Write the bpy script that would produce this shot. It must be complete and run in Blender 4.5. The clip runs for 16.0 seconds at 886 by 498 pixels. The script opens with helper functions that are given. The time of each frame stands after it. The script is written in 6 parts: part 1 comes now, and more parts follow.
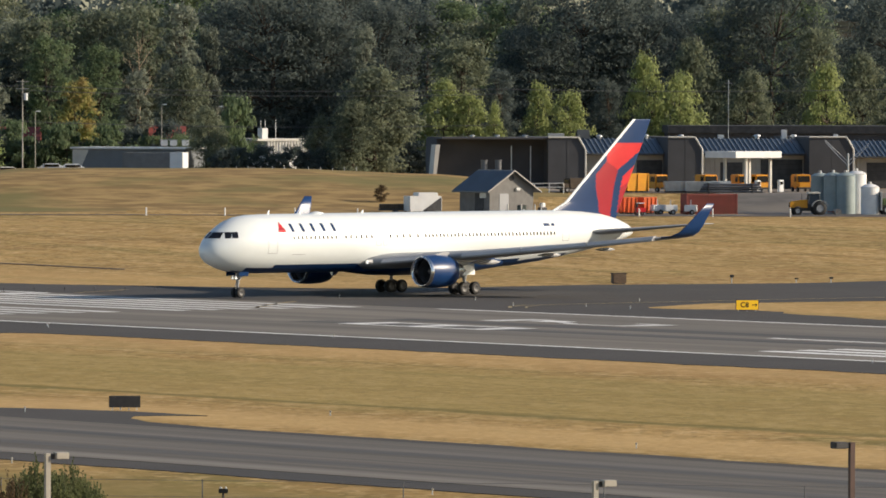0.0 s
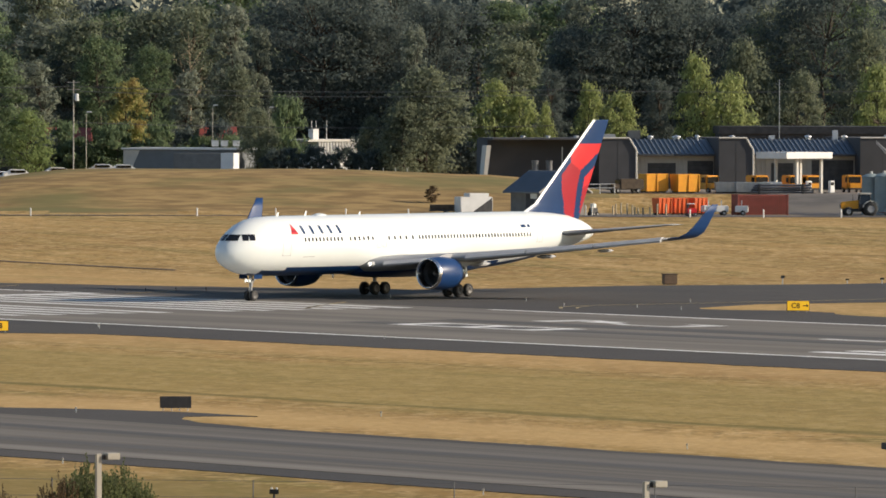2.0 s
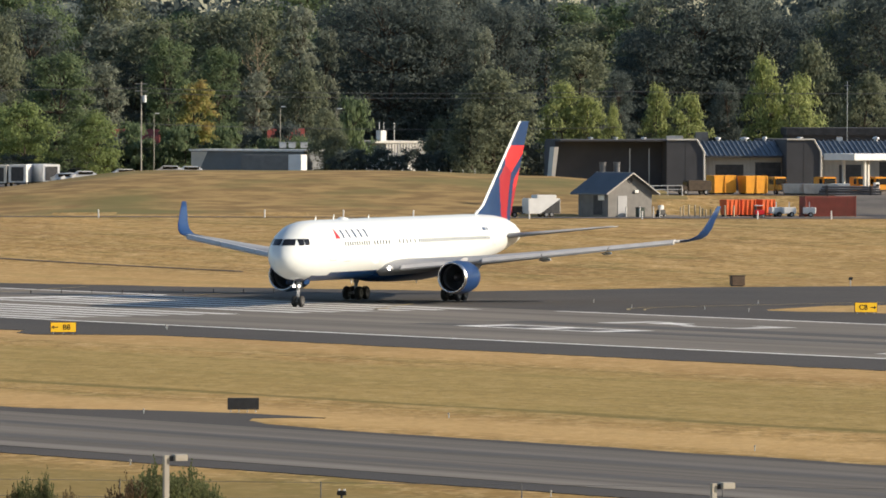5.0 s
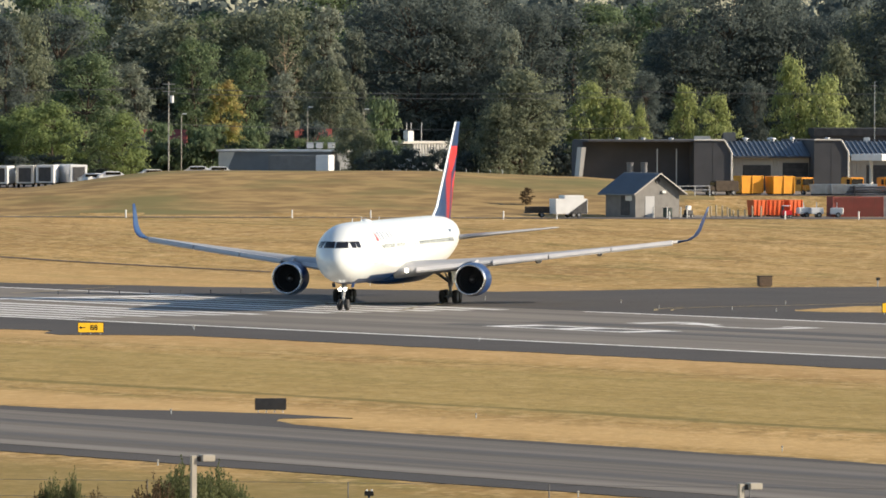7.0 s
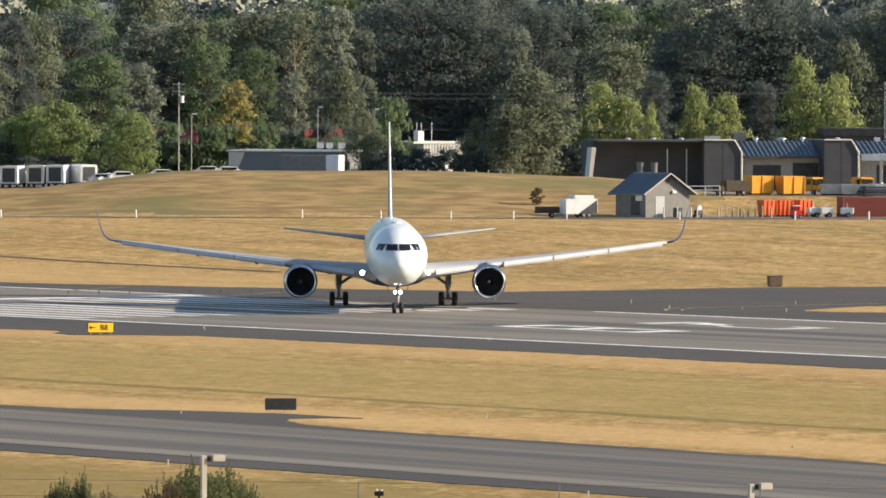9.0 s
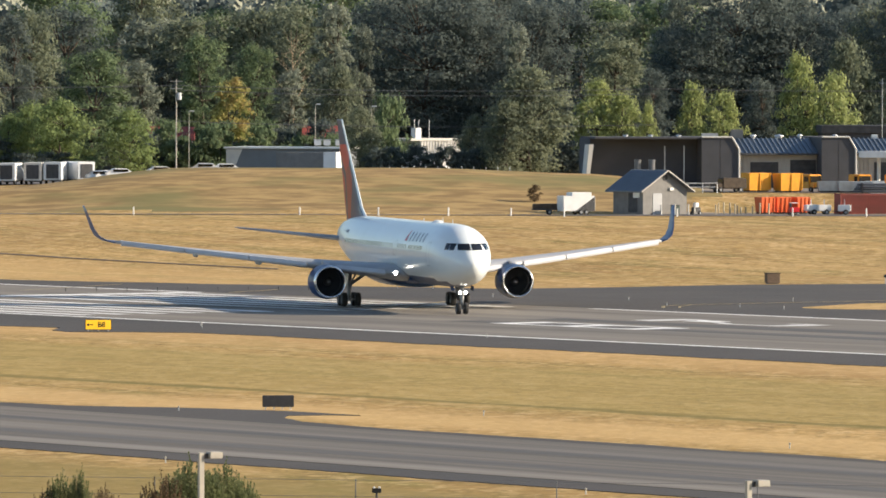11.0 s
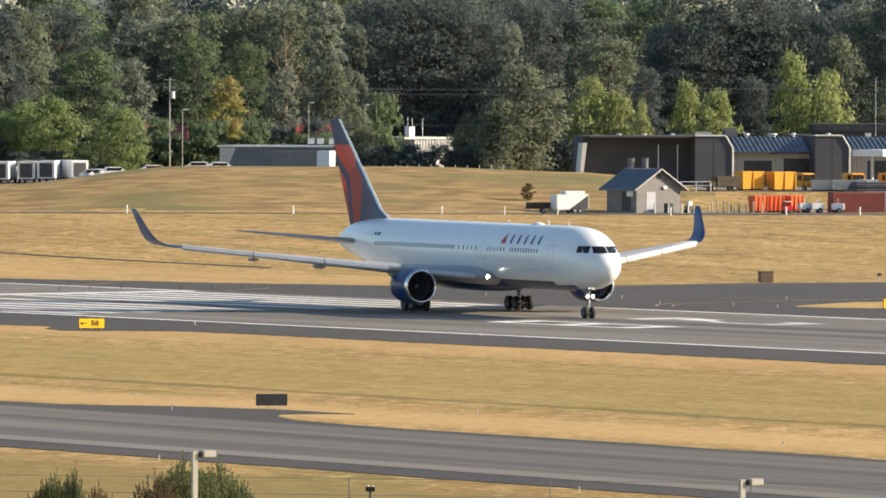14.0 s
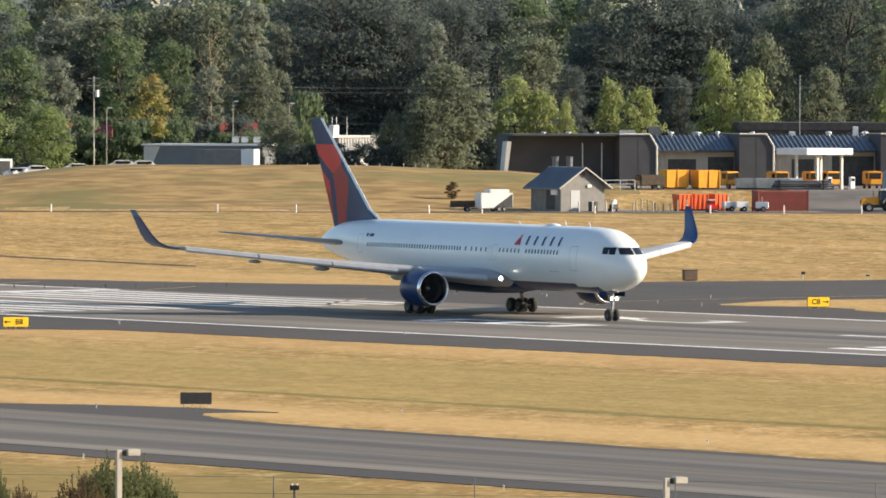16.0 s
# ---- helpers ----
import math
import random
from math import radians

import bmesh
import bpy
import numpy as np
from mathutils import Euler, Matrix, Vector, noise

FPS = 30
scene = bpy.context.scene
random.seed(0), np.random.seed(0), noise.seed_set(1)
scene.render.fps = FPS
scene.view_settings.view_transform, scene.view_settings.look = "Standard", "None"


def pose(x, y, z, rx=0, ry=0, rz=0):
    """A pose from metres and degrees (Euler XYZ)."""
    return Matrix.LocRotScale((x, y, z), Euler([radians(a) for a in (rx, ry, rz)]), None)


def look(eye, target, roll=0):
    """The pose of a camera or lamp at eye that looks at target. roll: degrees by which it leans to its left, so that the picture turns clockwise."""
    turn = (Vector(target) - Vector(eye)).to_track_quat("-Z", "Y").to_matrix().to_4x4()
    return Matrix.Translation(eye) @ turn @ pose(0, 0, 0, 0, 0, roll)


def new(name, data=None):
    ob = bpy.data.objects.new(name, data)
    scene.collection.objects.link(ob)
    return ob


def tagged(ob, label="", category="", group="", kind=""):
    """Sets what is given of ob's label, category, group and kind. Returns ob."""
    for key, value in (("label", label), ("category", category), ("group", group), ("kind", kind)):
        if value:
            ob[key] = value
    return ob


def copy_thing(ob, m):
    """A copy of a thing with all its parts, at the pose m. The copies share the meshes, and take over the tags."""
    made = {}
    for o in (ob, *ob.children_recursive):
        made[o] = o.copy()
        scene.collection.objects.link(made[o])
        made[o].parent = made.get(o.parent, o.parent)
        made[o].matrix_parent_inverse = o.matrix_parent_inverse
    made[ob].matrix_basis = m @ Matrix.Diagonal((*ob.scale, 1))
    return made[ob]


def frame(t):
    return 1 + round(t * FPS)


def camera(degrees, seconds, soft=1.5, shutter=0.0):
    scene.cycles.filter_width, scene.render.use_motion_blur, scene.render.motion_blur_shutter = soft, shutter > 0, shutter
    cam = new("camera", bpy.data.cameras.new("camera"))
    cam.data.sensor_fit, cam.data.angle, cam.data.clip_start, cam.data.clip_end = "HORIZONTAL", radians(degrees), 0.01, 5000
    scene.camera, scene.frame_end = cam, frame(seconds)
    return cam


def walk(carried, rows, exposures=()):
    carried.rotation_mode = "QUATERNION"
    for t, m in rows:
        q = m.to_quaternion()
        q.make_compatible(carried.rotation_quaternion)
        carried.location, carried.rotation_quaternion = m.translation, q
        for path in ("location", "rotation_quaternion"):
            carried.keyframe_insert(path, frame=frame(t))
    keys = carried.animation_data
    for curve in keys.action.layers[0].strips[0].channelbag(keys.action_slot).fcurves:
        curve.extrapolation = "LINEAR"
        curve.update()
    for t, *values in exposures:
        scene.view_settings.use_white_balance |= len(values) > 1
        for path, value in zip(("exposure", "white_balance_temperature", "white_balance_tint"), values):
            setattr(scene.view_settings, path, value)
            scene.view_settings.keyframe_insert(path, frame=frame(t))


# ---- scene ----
# ---- camera: a long lens on a fixed stand that pans after the airliner ----
EYE = 18.57
cam = camera(6.733, 16.0, soft=1.7)
# seconds, pan, tilt in degrees
PAN = [
    (0.0, -1.1865, -1.2543), (0.5, -1.0790, -1.2543), (1.0, -0.9700, -1.2543), (1.5, -0.8856, -1.2500),
    (2.0, -0.7996, -1.2500), (2.5, -0.7179, -1.2500), (3.0, -0.6147, -1.2490), (3.5, -0.5030, -1.2414),
    (4.0, -0.4084, -1.2414), (5.0, -0.2850, -1.2395), (6.5, -0.1419, -1.2371), (7.0, -0.0770, -1.2371),
    (7.5, -0.0258, -1.2371), (8.0, -0.0086, -1.2371), (8.5, 0.0, -1.2371), (9.0, 0.0, -1.2371),
    (10.2, -0.0110, -1.2490), (11.5, -0.0258, -1.2629), (12.0, -0.0344, -1.2640), (12.5, -0.0430, -1.2680),
    (13.0, -0.0540, -1.2750), (13.5, -0.0602, -1.2740), (14.0, -0.0688, -1.2700), (14.5, -0.1204, -1.2758),
    (14.6, -0.1943, -1.2765), (14.7, -0.2984, -1.2775), (14.8, -0.3504, -1.2785), (14.9, -0.3850, -1.2795),
    (15.0, -0.3945, -1.2801), (15.2, -0.4071, -1.2801), (15.4, -0.4415, -1.2801), (15.5, -0.4686, -1.2801), (15.6, -0.4983, -1.2801),
    (15.8, -0.5675, -1.2801), (16.0, -0.6448, -1.2801),
]
LEAN = 0.157
# the clip's own exposure creeps up as the white hull turns away
EXPOSE = [(0.0, 0.46), (2.0, 0.49), (4.0, 0.56), (6.5, 0.78), (9.0, 0.98), (11.5, 1.05), (13.0, 1.08), (16.0, 1.10)]
walk(cam, [(t, pose(0, 0, EYE, 90 + tilt, 0, pan) @ pose(0, 0, 0, 0, 0, LEAN)) for t, pan, tilt in PAN], EXPOSE)

# ---- light: low evening sun from the side, clear sky ----
SUN_EL, SUN_AZ = 22.0, -2.0     # degrees; azimuth counted from +x towards +y
sun_way = Vector((math.cos(radians(SUN_EL)) * math.cos(radians(SUN_AZ)),
                  math.cos(radians(SUN_EL)) * math.sin(radians(SUN_AZ)), math.sin(radians(SUN_EL))))
world = bpy.data.worlds.new("sky")
scene.world = world
world.use_nodes = True
wn = world.node_tree
sky = wn.nodes.new("ShaderNodeTexSky")
sky.sky_type = "NISHITA"
sky.sun_disc = False
sky.sun_elevation = radians(SUN_EL)
sky.sun_rotation = radians(90 - SUN_AZ)
sky.air_density, sky.dust_density, sky.ozone_density = 1.0, 0.7, 1.6
wn.nodes["Background"].inputs[1].default_value = 0.09
wn.links.new(sky.outputs[0], wn.nodes["Background"].inputs[0])
sun = new("sun", bpy.data.lights.new("sun", "SUN"))
sun.data.energy, sun.data.angle, sun.data.color = 4.5, radians(0.53), (1.0, 0.85, 0.665)
sun.matrix_world = look(sun_way * 100, (0, 0, 0))


# ---- materials ----
def material(name, colour, rough=0.7, metal=0.0, second=None, scale=2.0, detail=5.0, mix=(0.35, 0.65), bump=0.0, bump_scale=None,
             third=None, third_scale=0.1, third_mix=(0.5, 0.7), vary=0.0, island=False, stretch=(1, 1, 1), turn=0.0, emit=0.0, coat=0.0, spec=0.5):
    m = bpy.data.materials.new(name)
    m.use_nodes = True
    nt = m.node_tree
    b = nt.nodes["Principled BSDF"]
    b.inputs["Roughness"].default_value, b.inputs["Metallic"].default_value = rough, metal
    b.inputs["Coat Weight"].default_value = coat
    b.inputs["Specular IOR Level"].default_value = spec
    out = None
    co = nt.nodes.new("ShaderNodeTexCoord")
    mp = nt.nodes.new("ShaderNodeMapping")
    mp.inputs["Scale"].default_value = stretch
    mp.inputs["Rotation"].default_value = (0, 0, radians(turn))
    nt.links.new(co.outputs["Object"], mp.inputs[0])

    def layer(low, high, sc, stops, det):
        n = nt.nodes.new("ShaderNodeTexNoise")
        n.inputs["Scale"].default_value, n.inputs["Detail"].default_value = sc, det
        nt.links.new(mp.outputs[0], n.inputs["Vector"])
        r = nt.nodes.new("ShaderNodeMapRange")
        r.inputs[1].default_value, r.inputs[2].default_value = stops
        nt.links.new(n.outputs[0], r.inputs[0])
        x = nt.nodes.new("ShaderNodeMix")
        x.data_type = "RGBA"
        nt.links.new(r.outputs[0], x.inputs[0])
        if low is None:
            x.inputs[6].default_value = (*colour, 1)
        else:
            nt.links.new(low, x.inputs[6])
        x.inputs[7].default_value = (*high, 1)
        return x.outputs[2]
    if second:
        out = layer(None, second, scale, mix, detail)
    if third:
        out = layer(out, third, third_scale, third_mix, 3.0)
    if vary:
        h = nt.nodes.new("ShaderNodeHueSaturation")
        src = nt.nodes.new("ShaderNodeNewGeometry" if island else "ShaderNodeObjectInfo")
        r = nt.nodes.new("ShaderNodeMapRange")
        r.inputs[3].default_value, r.inputs[4].default_value = 1 - vary, 1 + vary
        nt.links.new(src.outputs["Random Per Island" if island else "Random"], r.inputs[0])
        nt.links.new(r.outputs[0], h.inputs["Value"])
        if out is None:
            h.inputs["Color"].default_value = (*colour, 1)
        else:
            nt.links.new(out, h.inputs["Color"])
        out = h.outputs[0]
    if out is None:
        b.inputs["Base Color"].default_value = (*colour, 1)
    else:
        nt.links.new(out, b.inputs["Base Color"])
    if bump:
        n = nt.nodes.new("ShaderNodeTexNoise")
        n.inputs["Scale"].default_value, n.inputs["Detail"].default_value = bump_scale or scale * 3, 6.0
        nt.links.new(mp.outputs[0], n.inputs["Vector"])
        u = nt.nodes.new("ShaderNodeBump")
        u.inputs["Strength"].default_value, u.inputs["Distance"].default_value = bump, 0.1
        nt.links.new(n.outputs[0], u.inputs["Height"])
        nt.links.new(u.outputs[0], b.inputs["Normal"])
    if emit:
        b.inputs["Emission Color"].default_value = (*colour, 1)
        b.inputs["Emission Strength"].default_value = emit
    return m


RUN_TURN = 53.16       # the runway's bearing, degrees from +x (towards far left it is 180 - RUN_TURN)
M = {}
M["asphalt"] = material("asphalt", (0.039, 0.0335, 0.030), 0.92, second=(0.050, 0.043, 0.0385), scale=0.12, bump=0.3, bump_scale=6, third=(0.033, 0.030, 0.0285), third_scale=0.05)
M["runway"] = material("grooved_asphalt", (0.172, 0.150, 0.120), 0.85, second=(0.104, 0.092, 0.077), scale=0.35, stretch=(0.04, 1, 1), bump=0.2, bump_scale=8,
                       third=(0.225, 0.198, 0.160), third_scale=0.12)
M["rubber"] = material("rubber_streaks", (0.052, 0.048, 0.044), 0.8, second=(0.115, 0.104, 0.09), scale=0.5, stretch=(0.03, 1, 1), mix=(0.35, 0.7))
M["faint_rubber"] = material("faint_rubber", (0.115, 0.102, 0.086), 0.85, second=(0.165, 0.146, 0.118), scale=0.4, stretch=(0.03, 1, 1), mix=(0.35, 0.65))
M["taxiway"] = material("taxiway_asphalt", (0.142, 0.123, 0.099), 0.9, second=(0.070, 0.061, 0.052), scale=0.45, stretch=(0.02, 1, 1), bump=0.2, bump_scale=8,
                        third=(0.185, 0.167, 0.142), third_scale=0.2)
M["marking"] = material("white_marking", (0.78, 0.77, 0.74), 0.7, second=(0.60, 0.59, 0.56), scale=0.8, mix=(0.45, 0.75), third=(0.34, 0.33, 0.32), third_scale=0.25, third_mix=(0.58, 0.78))
M["worn_marking"] = material("worn_marking", (0.62, 0.61, 0.58), 0.75, second=(0.36, 0.35, 0.33), scale=0.5, stretch=(0.1, 1, 1), mix=(0.45, 0.7), third=(0.72, 0.71, 0.68), third_scale=0.12, third_mix=(0.55, 0.75))
M["yellow_marking"] = material("yellow_marking", (0.36, 0.27, 0.10), 0.7, second=(0.22, 0.17, 0.09), scale=1.5)
# grass of other kinds in strips: colour, from and to across the field in metres, softness, raggedness, cover, seed
STRIPS = (((0.27, 0.225, 0.085), 262, 300, 5.0, 14.0, 0.55, 21), ((0.50, 0.36, 0.175), 243, 254, 3.0, 7.0, 0.65, 22), ((0.47, 0.33, 0.16), 308, 322, 4.0, 8.0, 0.5, 23),
          ((0.12, 0.115, 0.04), 262.6, 264.4, 0.8, 5.0, 0.7, 24), ((0.205, 0.168, 0.064), 150, 206, 4.0, 10.0, 0.75, 25), ((0.47, 0.335, 0.16), 396, 425, 6.0, 12.0, 0.45, 26))


def grass_material():
    """Mown dry grass: bands along the runway, patches, and a fine mottle, laid one over another."""
    m = bpy.data.materials.new("dry_grass")
    m.use_nodes = True
    nt = m.node_tree
    b = nt.nodes["Principled BSDF"]
    b.inputs["Roughness"].default_value, b.inputs["Specular IOR Level"].default_value = 0.95, 0.1
    co = nt.nodes.new("ShaderNodeTexCoord")

    def field_noise(along, across, seed, detail=4.0, rough=0.55, turn=126.8):
        mp = nt.nodes.new("ShaderNodeMapping")
        mp.vector_type = "TEXTURE"
        mp.inputs["Location"].default_value = (seed * 31.0, seed * 17.0, 0)
        mp.inputs["Rotation"].default_value = (0, 0, radians(turn))
        mp.inputs["Scale"].default_value = (along, across, across)
        n = nt.nodes.new("ShaderNodeTexNoise")
        n.inputs["Scale"].default_value, n.inputs["Detail"].default_value, n.inputs["Roughness"].default_value = 1.0, detail, rough
        nt.links.new(co.outputs["Object"], mp.inputs[0])
        nt.links.new(mp.outputs[0], n.inputs["Vector"])
        return n.outputs[0]
    src = None
    #        colour                along across lo    hi    most  seed turn
    for c, al, ac, lo, hi, most, seed, turn in (
            ((0.40, 0.275, 0.115), 60, 30, 0.35, 0.60, 1.0, 1, 126.8), ((0.19, 0.165, 0.058), 140, 7.0, 0.50, 0.66, 0.75, 2, 126.8), ((0.46, 0.33, 0.155), 110, 5.0, 0.50, 0.66, 0.8, 3, 126.8),
            ((0.24, 0.145, 0.06), 34, 18, 0.52, 0.68, 0.65, 4, 100), ((0.15, 0.145, 0.045), 26, 9, 0.57, 0.70, 0.7, 5, 110), ((0.20, 0.135, 0.052), 2.2, 9.0, 0.50, 0.64, 0.45, 6, 0),
            ((0.52, 0.385, 0.20), 2.6, 8.0, 0.53, 0.67, 0.5, 7, 0), ((0.13, 0.10, 0.04), 0.7, 4.0, 0.56, 0.66, 0.42, 8, 0), ((0.56, 0.42, 0.22), 40, 1.6, 0.60, 0.72, 0.6, 9, 126.8),
            ((0.17, 0.115, 0.045), 1.4, 2.6, 0.52, 0.60, 0.28, 11, 20), ((0.60, 0.455, 0.25), 1.8, 2.8, 0.54, 0.62, 0.34, 12, -15), ((0.10, 0.095, 0.035), 0.5, 1.8, 0.63, 0.69, 0.5, 13, 0),
            ((0.15, 0.125, 0.048), 0.6, 1.2, 0.56, 0.64, 0.55, 14, 12), ((0.62, 0.48, 0.27), 0.9, 1.3, 0.56, 0.66, 0.5, 15, -10), ((0.20, 0.165, 0.065), 55, 0.9, 0.57, 0.66, 0.5, 16, 126.8)):
        r = nt.nodes.new("ShaderNodeMapRange")
        r.inputs[1].default_value, r.inputs[2].default_value, r.inputs[4].default_value = lo, hi, most
        nt.links.new(field_noise(al, ac, seed, turn=turn), r.inputs[0])
        x = nt.nodes.new("ShaderNodeMix")
        x.data_type = "RGBA"
        nt.links.new(r.outputs[0], x.inputs[0])
        if src is None:
            x.inputs[6].default_value = (0.30, 0.205, 0.08, 1)
        else:
            nt.links.new(src, x.inputs[6])
        x.inputs[7].default_value = (*c, 1)
        src = x.outputs[2]
    # mown strips that run beside the pavements, with ragged edges
    mp = nt.nodes.new("ShaderNodeMapping")
    mp.vector_type = "TEXTURE"
    mp.inputs["Rotation"].default_value = (0, 0, radians(126.8))
    nt.links.new(co.outputs["Object"], mp.inputs[0])
    sep = nt.nodes.new("ShaderNodeSeparateXYZ")
    nt.links.new(mp.outputs[0], sep.inputs[0])
    for c, v0, v1, soft, wob, most, seed in STRIPS:
        wobble = nt.nodes.new("ShaderNodeMath")
        wobble.operation = "MULTIPLY_ADD"
        wobble.inputs[1].default_value = wob
        nt.links.new(field_noise(30, 6, seed, 5.0, 0.6), wobble.inputs[0])
        nt.links.new(sep.outputs[1], wobble.inputs[2])
        lo, hi = nt.nodes.new("ShaderNodeMapRange"), nt.nodes.new("ShaderNodeMapRange")
        for r, at_v, sign in ((lo, v0, 1), (hi, v1, -1)):
            r.interpolation_type = "SMOOTHSTEP"
            r.inputs[1].default_value, r.inputs[2].default_value = -at_v + wob / 2 + sign * soft, -at_v + wob / 2 - sign * soft
            nt.links.new(wobble.outputs[0], r.inputs[0])
        mul = nt.nodes.new("ShaderNodeMath")
        mul.operation = "MULTIPLY"
        nt.links.new(lo.outputs[0], mul.inputs[0])
        nt.links.new(hi.outputs[0], mul.inputs[1])
        fac = nt.nodes.new("ShaderNodeMath")
        fac.operation = "MULTIPLY"
        fac.inputs[1].default_value = most
        nt.links.new(mul.outputs[0], fac.inputs[0])
        x = nt.nodes.new("ShaderNodeMix")
        x.data_type = "RGBA"
        nt.links.new(fac.outputs[0], x.inputs[0])
        nt.links.new(src, x.inputs[6])
        x.inputs[7].default_value = (*c, 1)
        src = x.outputs[2]
    x = nt.nodes.new("ShaderNodeMix")
    x.data_type, x.blend_type = "RGBA", "MULTIPLY"
    x.inputs[0].default_value = 1.0
    x.inputs[7].default_value = (1.06, 0.99, 0.90, 1)
    nt.links.new(src, x.inputs[6])
    nt.links.new(x.outputs[2], b.inputs["Base Color"])
    u = nt.nodes.new("ShaderNodeBump")
    u.inputs["Strength"].default_value, u.inputs["Distance"].default_value = 0.7, 0.12
    nt.links.new(field_noise(0.8, 0.8, 10), u.inputs["Height"])
    nt.links.new(u.outputs[0], b.inputs["Normal"])
    return m


M["grass"] = grass_material()
M["bank_grass"] = material("rough_bank_grass", (0.225, 0.150, 0.068), 0.95, second=(0.36, 0.25, 0.11), scale=0.6, stretch=(0.35, 0.6, 1), detail=10.0, mix=(0.40, 0.60), bump=0.6, bump_scale=1.2,
                           third=(0.175, 0.158, 0.066), third_scale=0.10, third_mix=(0.50, 0.66), spec=0.1)
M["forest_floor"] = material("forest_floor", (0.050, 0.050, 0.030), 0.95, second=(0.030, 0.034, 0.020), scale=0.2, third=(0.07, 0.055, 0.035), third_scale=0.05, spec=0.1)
M["white"] = material("white_gloss_paint", (0.735, 0.77, 0.765), 0.28, second=(0.71, 0.745, 0.74), scale=0.6, coat=0.25)
M["navy"] = material("navy_gloss_paint", (0.009, 0.034, 0.105), 0.28, second=(0.010, 0.038, 0.116), scale=0.5, spec=0.18)
M["blue"] = material("blue_gloss_paint", (0.010, 0.038, 0.125), 0.34, second=(0.011, 0.042, 0.135), scale=0.5, spec=0.35)
M["red"] = material("bright_red_paint", (0.55, 0.026, 0.034), 0.3, second=(0.50, 0.023, 0.03), scale=0.5, spec=0.25)
M["dark_red"] = material("dark_red_paint", (0.32, 0.016, 0.030), 0.3, second=(0.29, 0.015, 0.028), scale=0.5, spec=0.25)
M["wing"] = material("grey_wing_paint", (0.36, 0.365, 0.375), 0.5, second=(0.31, 0.32, 0.335), scale=0.5, stretch=(1, 0.2, 1))
M["slat"] = material("pale_slat_paint", (0.50, 0.50, 0.505), 0.38, second=(0.44, 0.44, 0.45), scale=0.8, spec=0.3)
M["metal"] = material("polished_metal", (0.72, 0.72, 0.73), 0.22, 1.0, second=(0.6, 0.6, 0.62), scale=2)
M["dull_metal"] = material("burnt_metal", (0.34, 0.31, 0.28), 0.4, 1.0, second=(0.22, 0.2, 0.19), scale=2)
M["strut"] = material("gear_paint", (0.36, 0.37, 0.38), 0.4, second=(0.26, 0.26, 0.26), scale=4)
M["hub"] = material("dark_hub", (0.07, 0.07, 0.075), 0.5, second=(0.045, 0.045, 0.045), scale=4)
M["tyre"] = material("tyre_rubber", (0.022, 0.022, 0.023), 0.85, second=(0.035, 0.034, 0.033), scale=3)
M["black"] = material("black_glass", (0.012, 0.013, 0.016), 0.12)
M["dark"] = material("dark_interior", (0.02, 0.02, 0.022), 0.6, second=(0.03, 0.03, 0.03), scale=2)
M["lamp_glow"] = material("landing_light", (1.0, 0.93, 0.8), 0.3, emit=9.0)
M["board"] = material("dark_board", (0.035, 0.036, 0.04), 0.7, second=(0.06, 0.06, 0.062), scale=1.5)
M["sign_yellow"] = material("sign_yellow", (0.85, 0.47, 0.02), 0.45, second=(0.78, 0.42, 0.02), scale=2, emit=0.42)
M["sign_black"] = material("sign_black", (0.015, 0.015, 0.015), 0.6)
M["block"] = material("grey_blockwork", (0.20, 0.195, 0.185), 0.9, second=(0.165, 0.16, 0.152), scale=1.2, bump=0.3)
M["roof_metal"] = material("blue_grey_sheet_roof", (0.085, 0.105, 0.13), 0.42, second=(0.105, 0.128, 0.155), scale=0.6)
M["panel_wall"] = material("grey_precast_wall", (0.062, 0.064, 0.072), 0.85, second=(0.052, 0.054, 0.061), scale=0.5, third=(0.044, 0.046, 0.053), third_scale=0.12)
M["light_wall"] = material("pale_wall", (0.62, 0.60, 0.55), 0.8, second=(0.54, 0.52, 0.48), scale=0.7)
M["rib_wall"] = material("ribbed_beige_wall", (0.42, 0.40, 0.36), 0.7, second=(0.36, 0.34, 0.31), scale=0.7)
M["steel"] = material("galvanised_steel", (0.55, 0.57, 0.58), 0.4, 0.7, second=(0.45, 0.46, 0.47), scale=1)
M["stack"] = material("dark_stack_metal", (0.15, 0.155, 0.165), 0.45, 0.4, second=(0.11, 0.112, 0.12), scale=1)
M["white_box"] = material("white_body_paint", (0.75, 0.75, 0.74), 0.4, second=(0.66, 0.66, 0.65), scale=0.8)
M["orange"] = material("orange_paint", (0.72, 0.13, 0.025), 0.5, second=(0.6, 0.10, 0.02), scale=1)
M["amber"] = material("amber_paint", (0.75, 0.33, 0.015), 0.5, second=(0.66, 0.28, 0.015), scale=1)
M["rust"] = material("rust_red_paint", (0.22, 0.045, 0.03), 0.6, second=(0.17, 0.035, 0.025), scale=1, third=(0.12, 0.04, 0.025), third_scale=0.8)
M["box_wood"] = material("weathered_brown_wood", (0.17, 0.12, 0.085), 0.85, second=(0.12, 0.085, 0.06), scale=3, stretch=(1, 1, 6))
M["stake"] = material("pale_stake_wood", (0.52, 0.43, 0.29), 0.8, second=(0.42, 0.34, 0.23), scale=2)
M["wood"] = material("pale_wood", (0.38, 0.29, 0.19), 0.8, second=(0.30, 0.22, 0.14), scale=2)
M["bark"] = material("bark", (0.09, 0.07, 0.05), 0.95, second=(0.06, 0.045, 0.035), scale=2)
